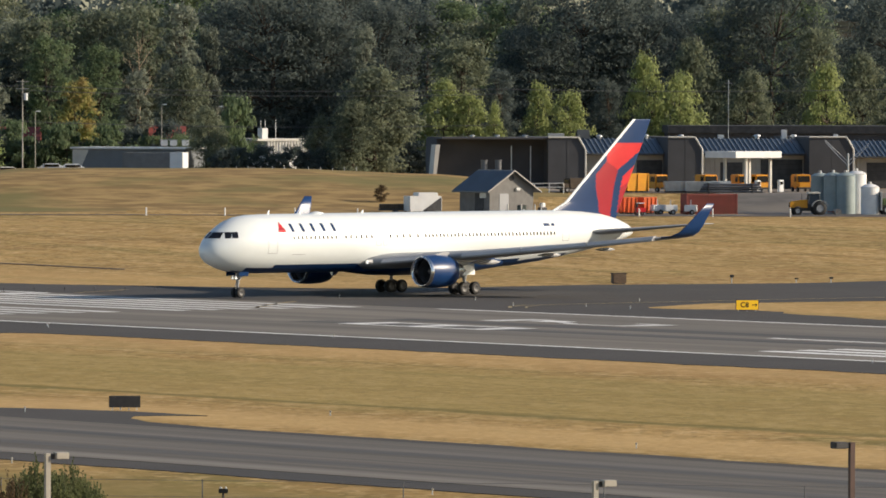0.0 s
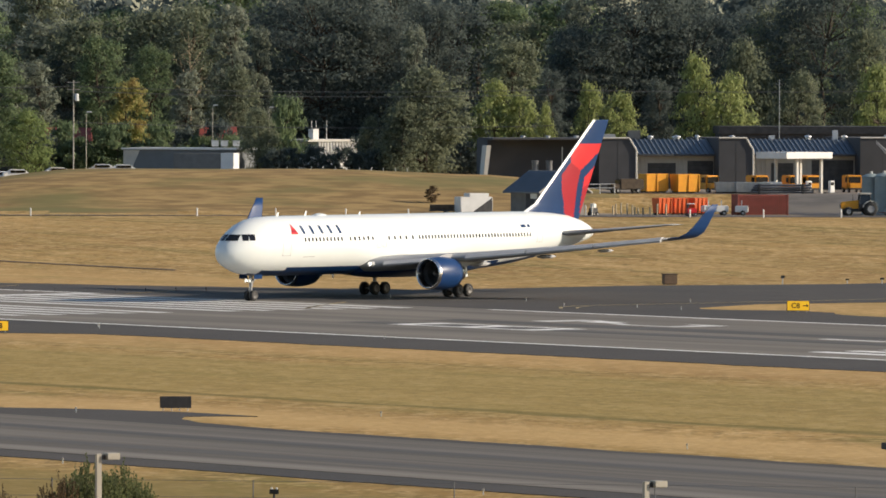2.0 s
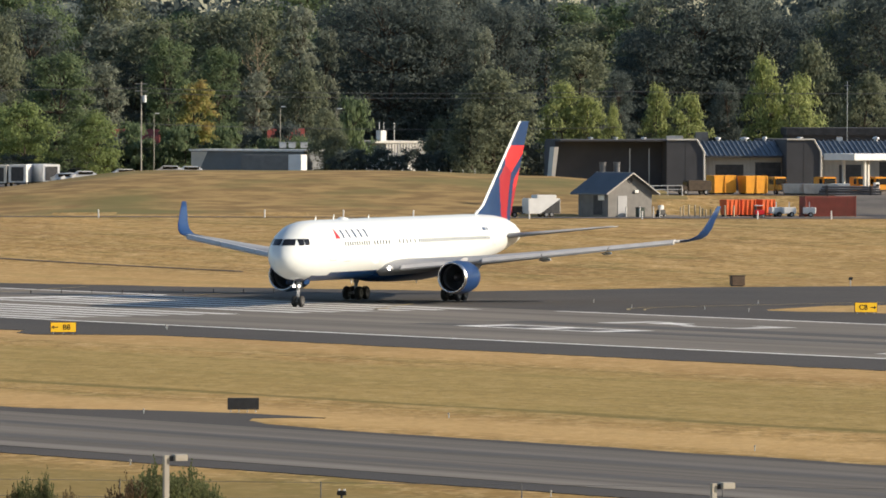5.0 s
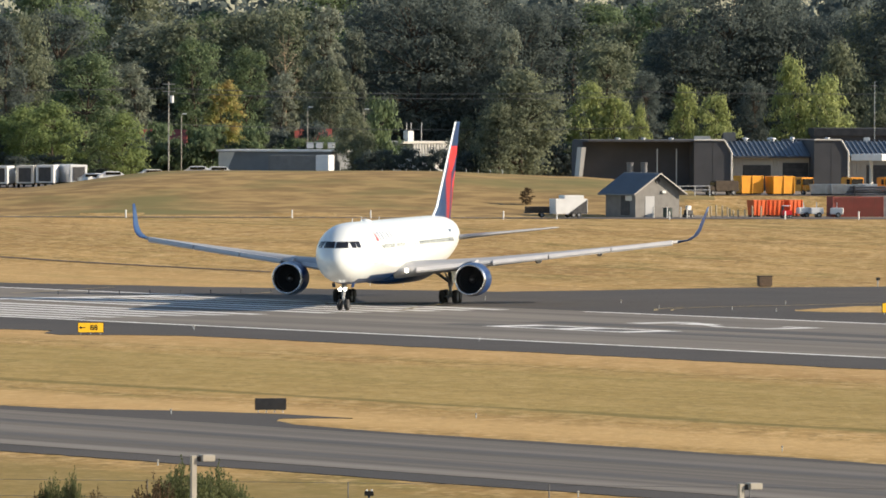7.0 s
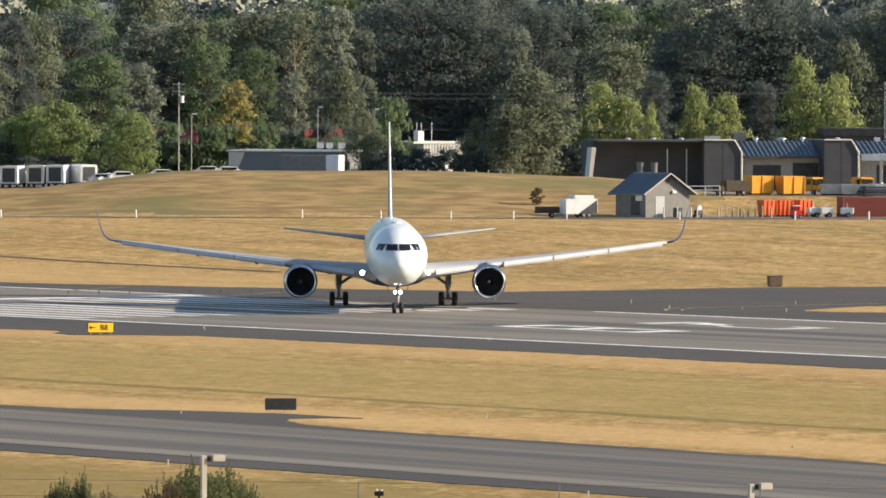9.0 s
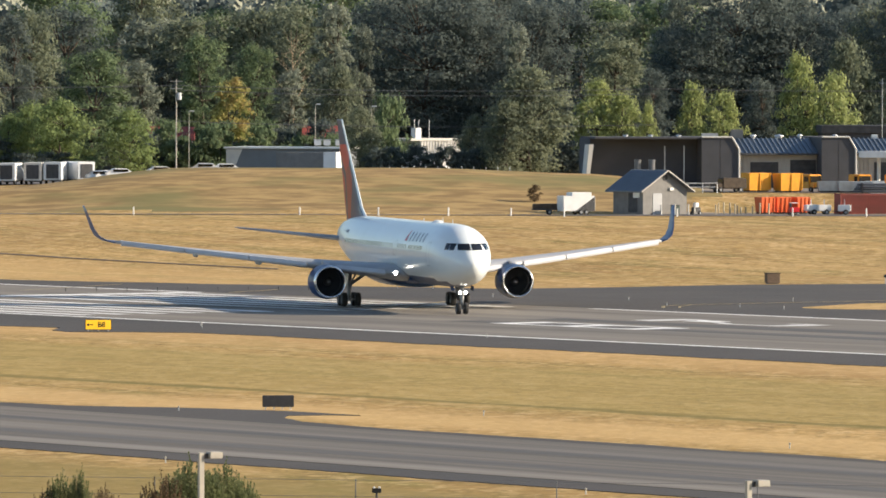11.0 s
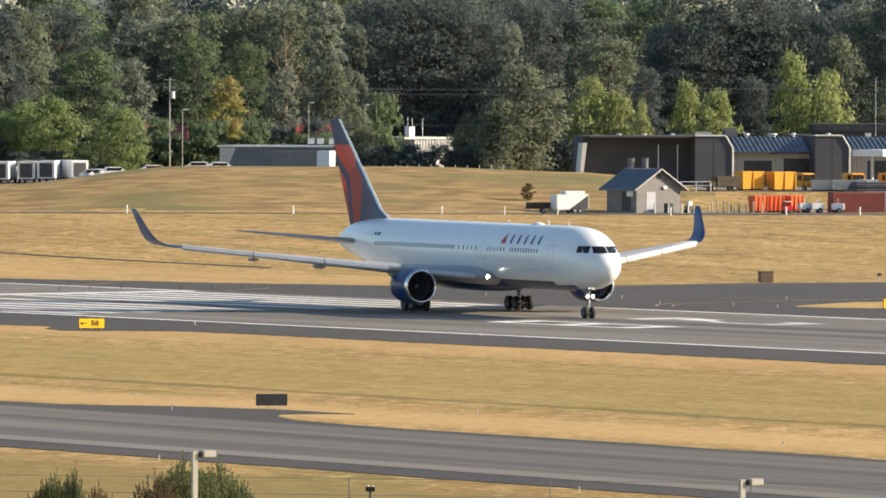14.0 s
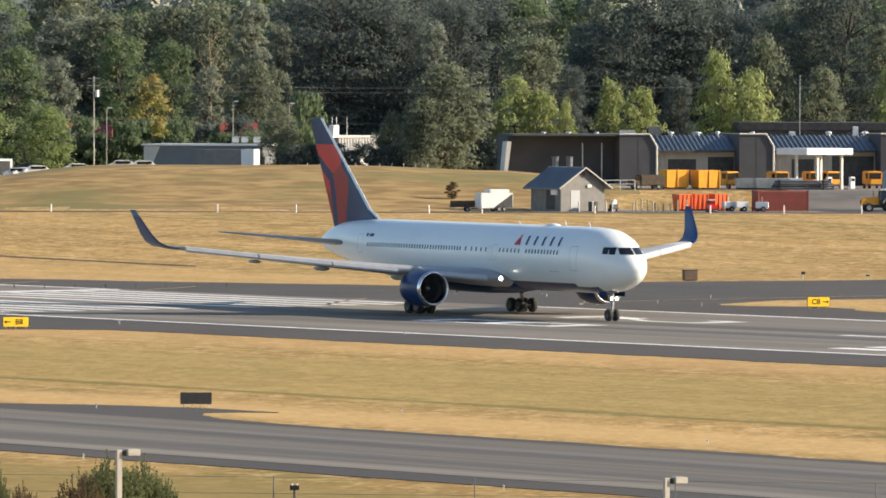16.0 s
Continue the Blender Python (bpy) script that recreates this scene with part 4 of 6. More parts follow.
# a row of dark low lights across the runway's end
light_b = edge_light(*(DU * 554.1 + DV * 373.6), M["board"], 0.34, "board")
for k in range(1, 9):
    copy_thing(light_b, field(554.1 - 0.87 * k, 373.6 + 2.69 * k, 0.03))
for x, y, h in ((41.5, 702, 1.0), (51.0, 705, 0.7), (47.8, 706, 0.55)):
    th = empty("instrument_post", pose(x, y, 0), "small dark airfield instrument post", "post", "airfield posts")
    bm = bmesh.new()
    tube(bm, (0, 0, 0), (0, 0, h * 0.6), 0.05, n=8)
    part("stem", bm, M["steel"], th)
    bm = bmesh.new()
    box(bm, -0.16, 0.2, -0.12, 0.12, h * 0.6, h * 0.85, bevel=0.02)
    part("head", bm, M["board"], th)


# ---- roads and yards on the plateau ----
def draped(name, xs, ylo, yhi, ny, mat, label, lift=0.06, category="road"):
    rows = [[(x, ylo(x) + (yhi(x) - ylo(x)) * j / ny) for x in xs] for j in range(ny + 1)]
    verts = [(x, y, rise(x, y) + lift) for r in rows for x, y in r]
    w = len(xs)
    me = bpy.data.meshes.new(name)
    me.from_pydata(verts, [], [(j * w + i, j * w + i + 1, (j + 1) * w + i + 1, (j + 1) * w + i) for j in range(ny) for i in range(w - 1)])
    me.materials.append(mat)
    return tagged(new(name, me), label, category, kind="structure")


X200 = [-100 + 2 * i for i in range(101)]
draped("service_road", X200, lambda x: 922, lambda x: 926 + 5 * ease(8, 30, x), 6, M["road"], "narrow dark asphalt service road")
draped("yard", [24 + 2 * i for i in range(40)], lambda x: 931.2, lambda x: 944, 8, M["gravel"], "gravel and asphalt storage yard", category="yard")
draped("upper_yard", [34 + 2 * i for i in range(40)], lambda x: 967, lambda x: 1009, 12, M["gravel"], "gravel apron before the maintenance building", category="yard")
draped("ramp", [55 + 2 * i for i in range(26)], lambda x: 944.2 - 14 * ease(55, 60, x), lambda x: 966.8, 14, M["yard_asphalt"], "grey worn asphalt ramp up to the fuel canopy", lift=0.09, category="yard")
draped("far_road", [-110 + 4 * i for i in range(36)], lambda x: 1016, lambda x: 1050, 9, M["road"], "asphalt car park behind the grassy bank", category="road")
draped("ditch", [-80 + 4 * i for i in range(17)], lambda x: 744 - 1.35 * (x + 16), lambda x: 746.2 - 1.35 * (x + 16), 1, M["bark"], "dark shallow drainage line in the grass", category="ditch", lift=0.05)


def put(x, y, turn=0.0, dz=0.0):
    return pose(x, y, rise(x, y) + dz, 0, 0, turn)


# ---- block-built shed ----
shed = empty("utility_shed", put(25.0, 930, 0), "grey blockwork utility shed with a blue metal gable roof", "shed")
shed.matrix_basis = put(25.0, 930, 35)
# local: x along the gable wall to the right, y back along the side wall; the near corner is the origin
SW, SL, SE, SR = 6.75, 6.2, 3.2, 5.35
bm = bmesh.new()
rings(bm, [[(0, y, 0), (SW, y, 0), (SW, y, SE), (SW / 2, y, SR), (0, y, SE)] for y in (0, SL)])
bmesh.ops.recalc_face_normals(bm, faces=bm.faces)
part("wall", bm, M["block"], shed, "grey concrete block wall")
for sgn in (0, 1):
    bm = bmesh.new()
    sl = (SR - SE) / (SW / 2)
    lo, hi = (-0.75, SE - 0.75 * sl) if not sgn else (SW + 0.75, SE - 0.75 * sl)
    lps = []
    for y in (-0.7, SL + 0.7):
        lps.append([(lo, y, hi + 0.03), (SW / 2, y, SR + 0.03), (SW / 2, y, SR + 0.2), (lo, y, hi + 0.2)])
    rings(bm, lps)
    bmesh.ops.recalc_face_normals(bm, faces=bm.faces)
    roof = part("roof", bm, M["roof_metal"], shed, "blue-grey metal roof slope")
    bm = bmesh.new()
    for k in range(14):
        y = -0.68 + (SL + 1.3) * k / 13
        rings(bm, [[(lo, y, hi + 0.2), (lo, y + 0.06, hi + 0.2), (lo, y + 0.06, hi + 0.25), (lo, y, hi + 0.25)],
                   [(SW / 2, y, SR + 0.2), (SW / 2, y + 0.06, SR + 0.2), (SW / 2, y + 0.06, SR + 0.25), (SW / 2, y, SR + 0.25)]])
    part("roof_seam", bm, M["roof_metal"], roof)
    bm = bmesh.new()
    rings(bm, [[(lo, -0.75, hi + 0.04), (lo, -0.71, hi + 0.04), (lo, -0.71, hi + 0.2), (lo, -0.75, hi + 0.2)],
               [(SW / 2, -0.75, SR + 0.04), (SW / 2, -0.71, SR + 0.04), (SW / 2, -0.71, SR + 0.2), (SW / 2, -0.75, SR + 0.2)]])
    part("barge_board", bm, M["rib_wall"], shed, "pale barge board")
bm = bmesh.new()
box(bm, 1.5, 2.9, -0.05, 0.02, 0.05, 2.65)
part("door", bm, M["wing"], shed, "grey steel door")
bm = bmesh.new()
lathe(bm, [(-0.06, 0.36), (0.0, 0.38)], "y", 16, centre=(SW / 2, -0.02, SR - 0.75), caps=True)
part("gable_vent", bm, M["board"], shed, "round dark gable vent")
bm = bmesh.new()
box(bm, SW / 2 + 0.6, SW / 2 + 1.2, -0.25, 0, 3.0, 3.35, bevel=0.03)
part("wall_lamp", bm, M["white_box"], shed, "white wall lamp")
bm = bmesh.new()
box(bm, -0.05, 0.02, 1.2, 3.0, 0.3, 2.7)
part("side_door", bm, M["board"], shed, "dark side door")
bm = bmesh.new()
box(bm, -0.06, 0.02, 0.7, 2.0, 2.1, 2.9)
part("notice", bm, M["steel"], shed)
for x, y in ((24.55, 938.5), (26.3, 938.5)):
    th = empty("roof_stack", pose(x, y, 0), "tall galvanised exhaust stack behind the shed", "chimney", "exhaust stacks")
    bm = bmesh.new()
    tube(bm, (0, 0, rise(x, y)), (0, 0, 8.95), 0.40, n=14)
    part("pipe", bm, M["stack"], th)
    bm = bmesh.new()
    tube(bm, (0, 0, 8.95), (0, 0, 9.15), 0.44, 0.46, n=14)
    part("rim", bm, M["stack"], th)
th = empty("refuse_bin", put(29.0, 930.9, 35), "dark green refuse bin by the shed", "bin")
bm = bmesh.new()
box(bm, -0.45, 0.45, -0.4, 0.4, 0, 1.15, bevel=0.05)
part("body", bm, M["leaf_dark"], th)
bm = bmesh.new()
box(bm, -0.48, 0.48, -0.43, 0.43, 1.151, 1.25, bevel=0.03)
part("lid", bm, M["board"], th)


def post(x, y, h, r, mat, label, group, name="bollard"):
    th = empty(name, put(x, y), label, "post", group)
    bm = bmesh.new()
    tube(bm, (0, 0, 0), (0, 0, h), r, n=10)
    part("shaft", bm, mat, th)
    bm = bmesh.new()
    lathe(bm, [(h, r), (h + r * 0.5, r * 0.8), (h + r * 0.8, 0.01)], "z", 10)
    part("cap", bm, mat, th)


for x, y in ((27.2, 928.5), (28.9, 929.2), (30.6, 930.2), (31.4, 930.6)):
    post(x, y, 1.3, 0.09, M["light_wall"], "pale concrete bollard by the shed", "shed bollards")
for x in (-72, -54, -37.5, -17.2, -7.6, 0.95, 8.6, 15.1, 28.9, 43.0, 52.0, 61.5):
    post(x, 919.5, 0.95, 0.09, M["white_box"], "white marker post beside the service road", "marker posts", "marker_post")
for k in range(13):
    post(34.2 + 0.55 * k + 0.2 * math.sin(5 * k), 936 + 1.2 * math.sin(3 * k), 1.15 + 0.3 * math.sin(7 * k), 0.1, M["stake"], "weathered pale wooden stake", "stakes", "stake")


# ---- enclosed trailer and what stands in the lower yard ----
def wheels_on(th, spots, r, w):
    first = None
    for x, y in spots:
        bm = bmesh.new()
        lathe(bm, [(-w / 2, r * 0.5), (-w / 2, r * 0.9), (0, r), (w / 2, r * 0.9), (w / 2, r * 0.5)], "y", 16)
        lathe(bm, [(-w / 2 + 0.03, 0.01), (-w / 2 + 0.02, r * 0.52)], "y", 16, mi=1)
        lathe(bm, [(w / 2 - 0.03, 0.01), (w / 2 - 0.02, r * 0.52)], "y", 16, mi=1)
        ob = part("wheel", bm, [M["tyre"], M["strut"]], th, "black tyre", smooth=True)
        ob.location = (x, y, r)


th = empty("cargo_trailer", put(16.7, 929.5, 20), "white enclosed cargo trailer with a dark triangle on its side", "trailer")
bm = bmesh.new()
box(bm, -2.1, 2.15, -1.1, 1.1, 0.45, 2.35, bevel=0.06)
part("body", bm, M["white_box"], th)
bm = bmesh.new()
box(bm, -0.9, 1.7, -1.0, 1.0, 2.352, 2.78, bevel=0.06)
part("roof_pod", bm, M["white_box"], th)
# thin dark triangle over the lower right of the side
bm = bmesh.new()
rings(bm, [[(-0.45, y, 0.5), (2.08, y, 0.5), (2.08, y, 2.25)] for y in (-1.125, -1.095)])
bmesh.ops.recalc_face_normals(bm, faces=bm.faces)
part("side_panel", bm, M["board"], th, "dark triangle on the side")
wheels_on(th, ((1.0, -1.05), (0.3, -1.05), (1.0, 1.05), (0.3, 1.05)), 0.36, 0.22)
bm = bmesh.new()
box(bm, -3.0, -2.1, -0.06, 0.06, 0.42, 0.52)
part("drawbar", bm, M["board"], th)
th = empty("flatbed_trailer", put(13.0, 930.5, 4), "low tan flatbed trailer loaded with timber", "trailer")
bm = bmesh.new()
box(bm, -1.7, 1.6, -1.0, 1.0, 0.55, 0.75, bevel=0.03)
part("bed", bm, M["board"], th)
bm = bmesh.new()
box(bm, -1.6, 1.5, -0.9, 0.9, 0.752, 1.35, bevel=0.05)
part("load", bm, M["bark"], th, "brown timber load")
wheels_on(th, ((0.4, -0.95), (0.4, 0.95)), 0.33, 0.2)


def skip(x, y, turn, w, d, h, mat, label, name="skip", cat="skip", group="", ribs=6):
    th = empty(name, put(x, y, turn), label, cat, group)
    bm = bmesh.new()
    rings(bm, [[(-w / 2 + 0.15, -d / 2 + 0.1, 0.25), (w / 2 - 0.15, -d / 2 + 0.1, 0.25), (w / 2 - 0.15, d / 2 - 0.1, 0.25), (-w / 2 + 0.15, d / 2 - 0.1, 0.25)],
               [(-w / 2, -d / 2, h), (w / 2, -d / 2, h), (w / 2, d / 2, h), (-w / 2, d / 2, h)]])
    bmesh.ops.recalc_face_normals(bm, faces=bm.faces)
    part("body", bm, mat, th)
    for k in range(ribs):
        xx = -w / 2 + 0.1 + (w - 0.2) * k / (ribs - 1)
        bm = bmesh.new()
        box(bm, xx - 0.05, xx + 0.05, -d / 2 - 0.07, -d / 2 + 0.06, 0.3, h - 0.06)
        part("rib", bm, mat, th)
    for a in (-1, 1):
        bm = bmesh.new()
        box(bm, -w / 2 + 0.2, w / 2 - 0.2, a * d * 0.3 - 0.08, a * d * 0.3 + 0.08, 0, 0.252)
        part("skid", bm, M["board"], th)
    return th


for x, y, t in ((40.3, 936.5, 26), (42.4, 938.0, 22), (44.8, 939, 30)):
    skip(x, y, t, 1.95, 1.8, 2.15, M["orange"], "bright orange steel hopper bin", "hopper", "bin", "orange hoppers", 4)
for x, y in ((40.7, 972.0), (44.8, 972.6)):
    skip(x, y, 24, 3.2, 2.4, 2.5, M["amber"], "amber painted steel equipment container", "equipment_container", "container", "amber containers", 3)

# red shipping container with corrugated sides
th = empty("shipping_container", put(52.5, 936.5, 15), "rust-red corrugated steel shipping container", "container")
bm = bmesh.new()
box(bm, -3.3, 3.3, -1.2, 1.2, 0.12, 2.6)
part("body", bm, M["rust"], th)
rib0 = None
for k in range(24):
    m = pose(-3.15 + 6.3 * k / 23, -1.2, 0)
    if rib0 is None:
        bm = bmesh.new()
        box(bm, -0.065, 0.065, -0.05, 0.01, 0.3, 2.45)
        rib0 = part("corrugation", bm, M["rust"], th)
        rib0.matrix_basis = m
    else:
        share("corrugation", rib0, th, m)
for a in (-3.3, 3.2):
    for b in (-1.25, 1.15):
        bm = bmesh.new()
        box(bm, a - 0.02, a + 0.12, b - 0.02, b + 0.12, 0, 2.64)
        part("corner_post", bm, M["rust"], th)


def vehicle(name, x, y, turn, parts, wheels, r, label, cat, group=""):
    """parts: (name, x0, x1, y0, y1, z0, z1, material, bevel)."""
    th = empty(name, put(x, y, turn), label, cat, group)
    for n, x0, x1, y0, y1, z0, z1, mat, bv in parts:
        bm = bmesh.new()
        box(bm, x0, x1, y0, y1, z0, z1, bevel=bv)
        part(n, bm, mat, th)
    wheels_on(th, wheels, r, 0.25)
    return th


# light trailers and a small red cart
for x, y, t in ((47.6, 934.5, 10), (50.1, 934.0, -6), (46.0, 935.2, 20)):
    vehicle("light_tower_trailer", x, y, t, (("body", -0.8, 0.8, -0.55, 0.55, 0.45, 1.25, M["white_box"], 0.08), ("mast", -0.06, 0.06, -0.06, 0.06, 1.251, 1.9, M["steel"], 0),
                                             ("drawbar", -1.5, -0.8, -0.05, 0.05, 0.42, 0.5, M["board"], 0)), ((0.2, -0.6), (0.2, 0.6)), 0.34, "white generator trailer with a short mast", "trailer", "generator trailers")
vehicle("handling_cart", 43.6, 928.8, 15, (("body", -0.6, 0.6, -0.4, 0.4, 0.4, 1.0, M["red"], 0.06), ("canopy", -0.5, 0.4, -0.4, 0.4, 1.5, 1.6, M["white_box"], 0.02), ("pillar", -0.5, -0.42, -0.35, 0.35, 1.0, 1.5, M["board"], 0)),
        ((-0.4, -0.42), (0.4, -0.42), (-0.4, 0.42), (0.4, 0.42)), 0.24, "small red handling cart with a white top", "cart")
vehicle("handling_cart", 31.6, 931.8, 40, (("body", -0.5, 0.5, -0.35, 0.35, 0.35, 0.95, M["board"], 0.06), ("tank", -0.3, 0.3, -0.3, 0.3, 0.951, 1.5, M["white_box"], 0.08)),
        ((-0.3, -0.38), (0.3, -0.38), (-0.3, 0.38), (0.3, 0.38)), 0.24, "small dark cart with a white tank", "cart")

# tractor with a roller behind it
def tractor(x, y, turn):
    th = empty("tractor", put(x, y, turn), "amber farm tractor with a glazed cab and large rear tyres", "tractor")
    bm = bmesh.new()
    rings(bm, [[(px, -0.42, z0), (px, 0.42, z0), (px, 0.42, z1 - 0.12), (px, 0.3, z1), (px, -0.3, z1), (px, -0.42, z1 - 0.12)] for px, z0, z1 in ((-2.9, 1.0, 1.55), (-2.75, 0.95, 1.75), (-1.6, 0.95, 1.9), (-0.7, 0.95, 1.98))])
    bmesh.ops.recalc_face_normals(bm, faces=bm.faces)
    part("engine_hood", bm, M["amber"], th, "amber engine hood")
    bm = bmesh.new()
    box(bm, -2.93, -2.88, -0.36, 0.36, 1.02, 1.5)
    part("grille", bm, M["board"], th, "dark grille")
    bm = bmesh.new()
    box(bm, -2.7, 1.1, -0.3, 0.3, 0.55, 0.949, bevel=0.04)
    part("chassis", bm, M["board"], th)
    for z0, z1, name, m in ((0.95, 1.5, "cab_base", "board"), (1.502, 2.7, "cab_glass", "black")):
        bm = bmesh.new()
        k = 0.0 if name == "cab_base" else 0.14
        rings(bm, [[(-0.66, -0.72, z0), (0.85, -0.72, z0), (0.85, 0.72, z0), (-0.66, 0.72, z0)], [(-0.66 + k * 1.3, -0.72 + k, z1), (0.85 - k, -0.72 + k, z1), (0.85 - k, 0.72 - k, z1), (-0.66 + k * 1.3, 0.72 - k, z1)]])
        bmesh.ops.recalc_face_normals(bm, faces=bm.faces)
        part(name, bm, M[m], th)
    for sx, tx in ((-0.66, -0.48), (0.85, 0.71)):
        for sy in (-1, 1):
            bm = bmesh.new()
            tube(bm, (sx, sy * 0.73, 1.5), (tx, sy * 0.59, 2.71), 0.045, n=6)
            part("cab_pillar", bm, M["board"], th)
    bm = bmesh.new()
    box(bm, -0.68, 0.92, -0.72, 0.72, 2.702, 2.9, bevel=0.06)
    part("cab_roof", bm, M["light_wall"], th, "pale cab roof")
    bm = bmesh.new()
    tube(bm, (-1.3, 0.3, 1.9), (-1.3, 0.3, 2.75), 0.05, n=8)
    part("exhaust_pipe", bm, M["dull_metal"], th)
    for sy in (-1, 1):
        bm = bmesh.new()
        arc = [(0.75 + 1.0 * math.cos(math.radians(a)), 0.88 + 1.0 * math.sin(math.radians(a))) for a in range(25, 166, 20)]
        rings(bm, [[(px, sy * yy, pz) for px, pz in arc] + [(0.75 + (px - 0.75) * 1.06, sy * yy, 0.88 + (pz - 0.88) * 1.06) for px, pz in arc[::-1]] for yy in (0.74, 1.2)])
        bmesh.ops.recalc_face_normals(bm, faces=bm.faces)
        part("mudguard", bm, M["light_wall"], th, "pale curved mudguard")
    wheels_on(th, ((-2.0, -0.78), (-2.0, 0.78)), 0.58, 0.34)
    wheels_on(th, ((0.75, -0.96), (0.75, 0.96)), 0.9, 0.46)
    return th


tractor(65.2, 933.5, 6)
th = empty("field_roller", put(68.3, 934.2, 6), "small rusty field roller behind the tractor", "roller")
bm = bmesh.new()
lathe(bm, [(-0.9, 0.05), (-0.9, 0.42), (0.9, 0.42), (0.9, 0.05)], "y", 18, centre=(0, 0, 0.42), caps=True)
part("drum", bm, M["dull_metal"], th)
bm = bmesh.new()
box(bm, -1.2, -0.1, -0.05, 0.05, 0.4, 0.5)
box(bm, -0.2, -0.1, -1.0, 1.0, 0.4, 0.5)
part("frame", bm, M["rust"], th)


# ---- storage tanks ----
def tank(x, y, r, h, mat, label):
    th = empty("storage_tank", put(x, y), label, "tank", "storage tanks")
    bm = bmesh.new()
    lathe(bm, [(0, r), (h, r), (h + 0.06, r + 0.05), (h + 0.12, r), (h + 0.4, r * 0.55), (h + 0.5, 0.02)], "z", 28)
    part("shell", bm, mat, th, smooth=False)
    for k in range(1, 4):
        bm = bmesh.new()
        lathe(bm, [(h * k / 4 - 0.04, r), (h * k / 4 - 0.03, r + 0.03), (h * k / 4 + 0.03, r + 0.03), (h * k / 4 + 0.04, r)], "z", 28)
        part("hoop", bm, mat, th)
    bm = bmesh.new()
    tube(bm, (0, 0, h + 0.45), (0, 0, h + 0.75), 0.2, n=10)
    part("hatch", bm, M["steel"], th)


M["tank_grey"] = material("grey_green_tank", (0.27, 0.32, 0.32), 0.5, second=(0.22, 0.27, 0.27), scale=0.8)
for x, y, r, h, m in ((66.8, 943, 1.2, 4.7, "tank_grey"), (68.3, 941, 1.2, 4.8, "tank_grey"), (69.8, 940, 1.2, 4.8, "tank_grey"), (71.3, 942, 1.25, 5.0, "white_box")):
    tank(x, y, r, h, M[m], "tall upright cylindrical storage tank with hooped shell")
tank(72.6, 937.0, 1.15, 3.4, M["white_box"], "short white upright storage tank")
th = empty("flood_mast", put(70.5, 945.5), "forked steel mast with angled arms above the tanks", "mast")
bm = bmesh.new()
tube(bm, (0, 0, 0), (0, 0, 7.6), 0.12, n=8)
part("pole", bm, M["steel"], th)
for dx, dz in ((-2.9, 3.0), (2.6, 2.7)):
    for off in (0, 0.55):
        bm = bmesh.new()
        tube(bm, (0, 0, 6.0 + off), (dx, 0, 6.0 + dz + off * 0.4), 0.05, n=6)
        part("arm", bm, M["steel"], th)
vehicle("field_sprayer", 75.6, 937, 10, (("frame", -1.6, 1.4, -0.6, 0.6, 0.8, 1.2, M["board"], 0.05), ("engine_cover", -1.5, -0.3, -0.5, 0.5, 1.21, 2.1, M["leaf_mid"], 0.1),
                                         ("cab", -0.2, 0.9, -0.6, 0.6, 1.21, 2.6, M["black"], 0.08), ("boom_frame", -1.9, -1.75, -1.0, 1.0, 0.6, 2.9, M["steel"], 0.02)),
        ((-1.1, -0.75), (-1.1, 0.75), (0.9, -0.75), (0.9, 0.75)), 0.65, "green field sprayer with a folded boom", "tractor")

# ---- long maintenance building: dark precast blocks and blue metal roofs between them ----
BZ = 4.5      # its floor level
works = empty("maintenance_building", pose(45, 1011, BZ, 0, 0, 8) @ Matrix.Diagonal((1.01, 1, 1, 1)) @ pose(-45, 0, 0), "long dark precast maintenance building with blue metal roofs", "building")


def works_box(name, x0, x1, y0, y1, z0, z1, mat, label="", parent=None, bevel=0.0):
    bm = bmesh.new()
    box(bm, x0, x1, y0, y1, z0, z1, bevel=bevel)
    return part(name, bm, mat, parent or works, label)


def works_block(x0, x1, top, depth=24.0, chamfer=0.95):
    """A precast block whose upper right front corner is cut off, with a pale trim on the cut."""
    bm = bmesh.new()
    o = [(x0, 0), (x1, 0), (x1, top - 1.6), (x1 - chamfer, top), (x0, top)]
    rings(bm, [[(x, y, z - 0.6 if z == 0 else z) for x, z in o] for y in (0, depth)])
    bmesh.ops.recalc_face_normals(bm, faces=bm.faces)
    w = part("wall", bm, M["panel_wall"], works, "dark grey precast block")
    bm = bmesh.new()
    for (ax, az), (bx, bz) in (((x1 + 0.02, -0.6), (x1 + 0.02, top - 1.6)), ((x1 + 0.02, top - 1.6), (x1 - chamfer, top + 0.02)), ((x1 - chamfer, top + 0.02), (x0, top + 0.02))):
        tube(bm, (ax, -0.05, az), (bx, -0.05, bz), 0.13, n=6)
    part("trim", bm, M["light_wall"], w, "pale edge trim")
    for k in range(1, max(2, int((x1 - x0) / 2.4))):
        x = x0 + (x1 - x0) * k / max(2, int((x1 - x0) / 2.4))
        bm = bmesh.new()
        box(bm, x - 0.03, x + 0.03, -0.012, 0.01, 0, top - 0.1)
        part("joint", bm, M["dark"], w)


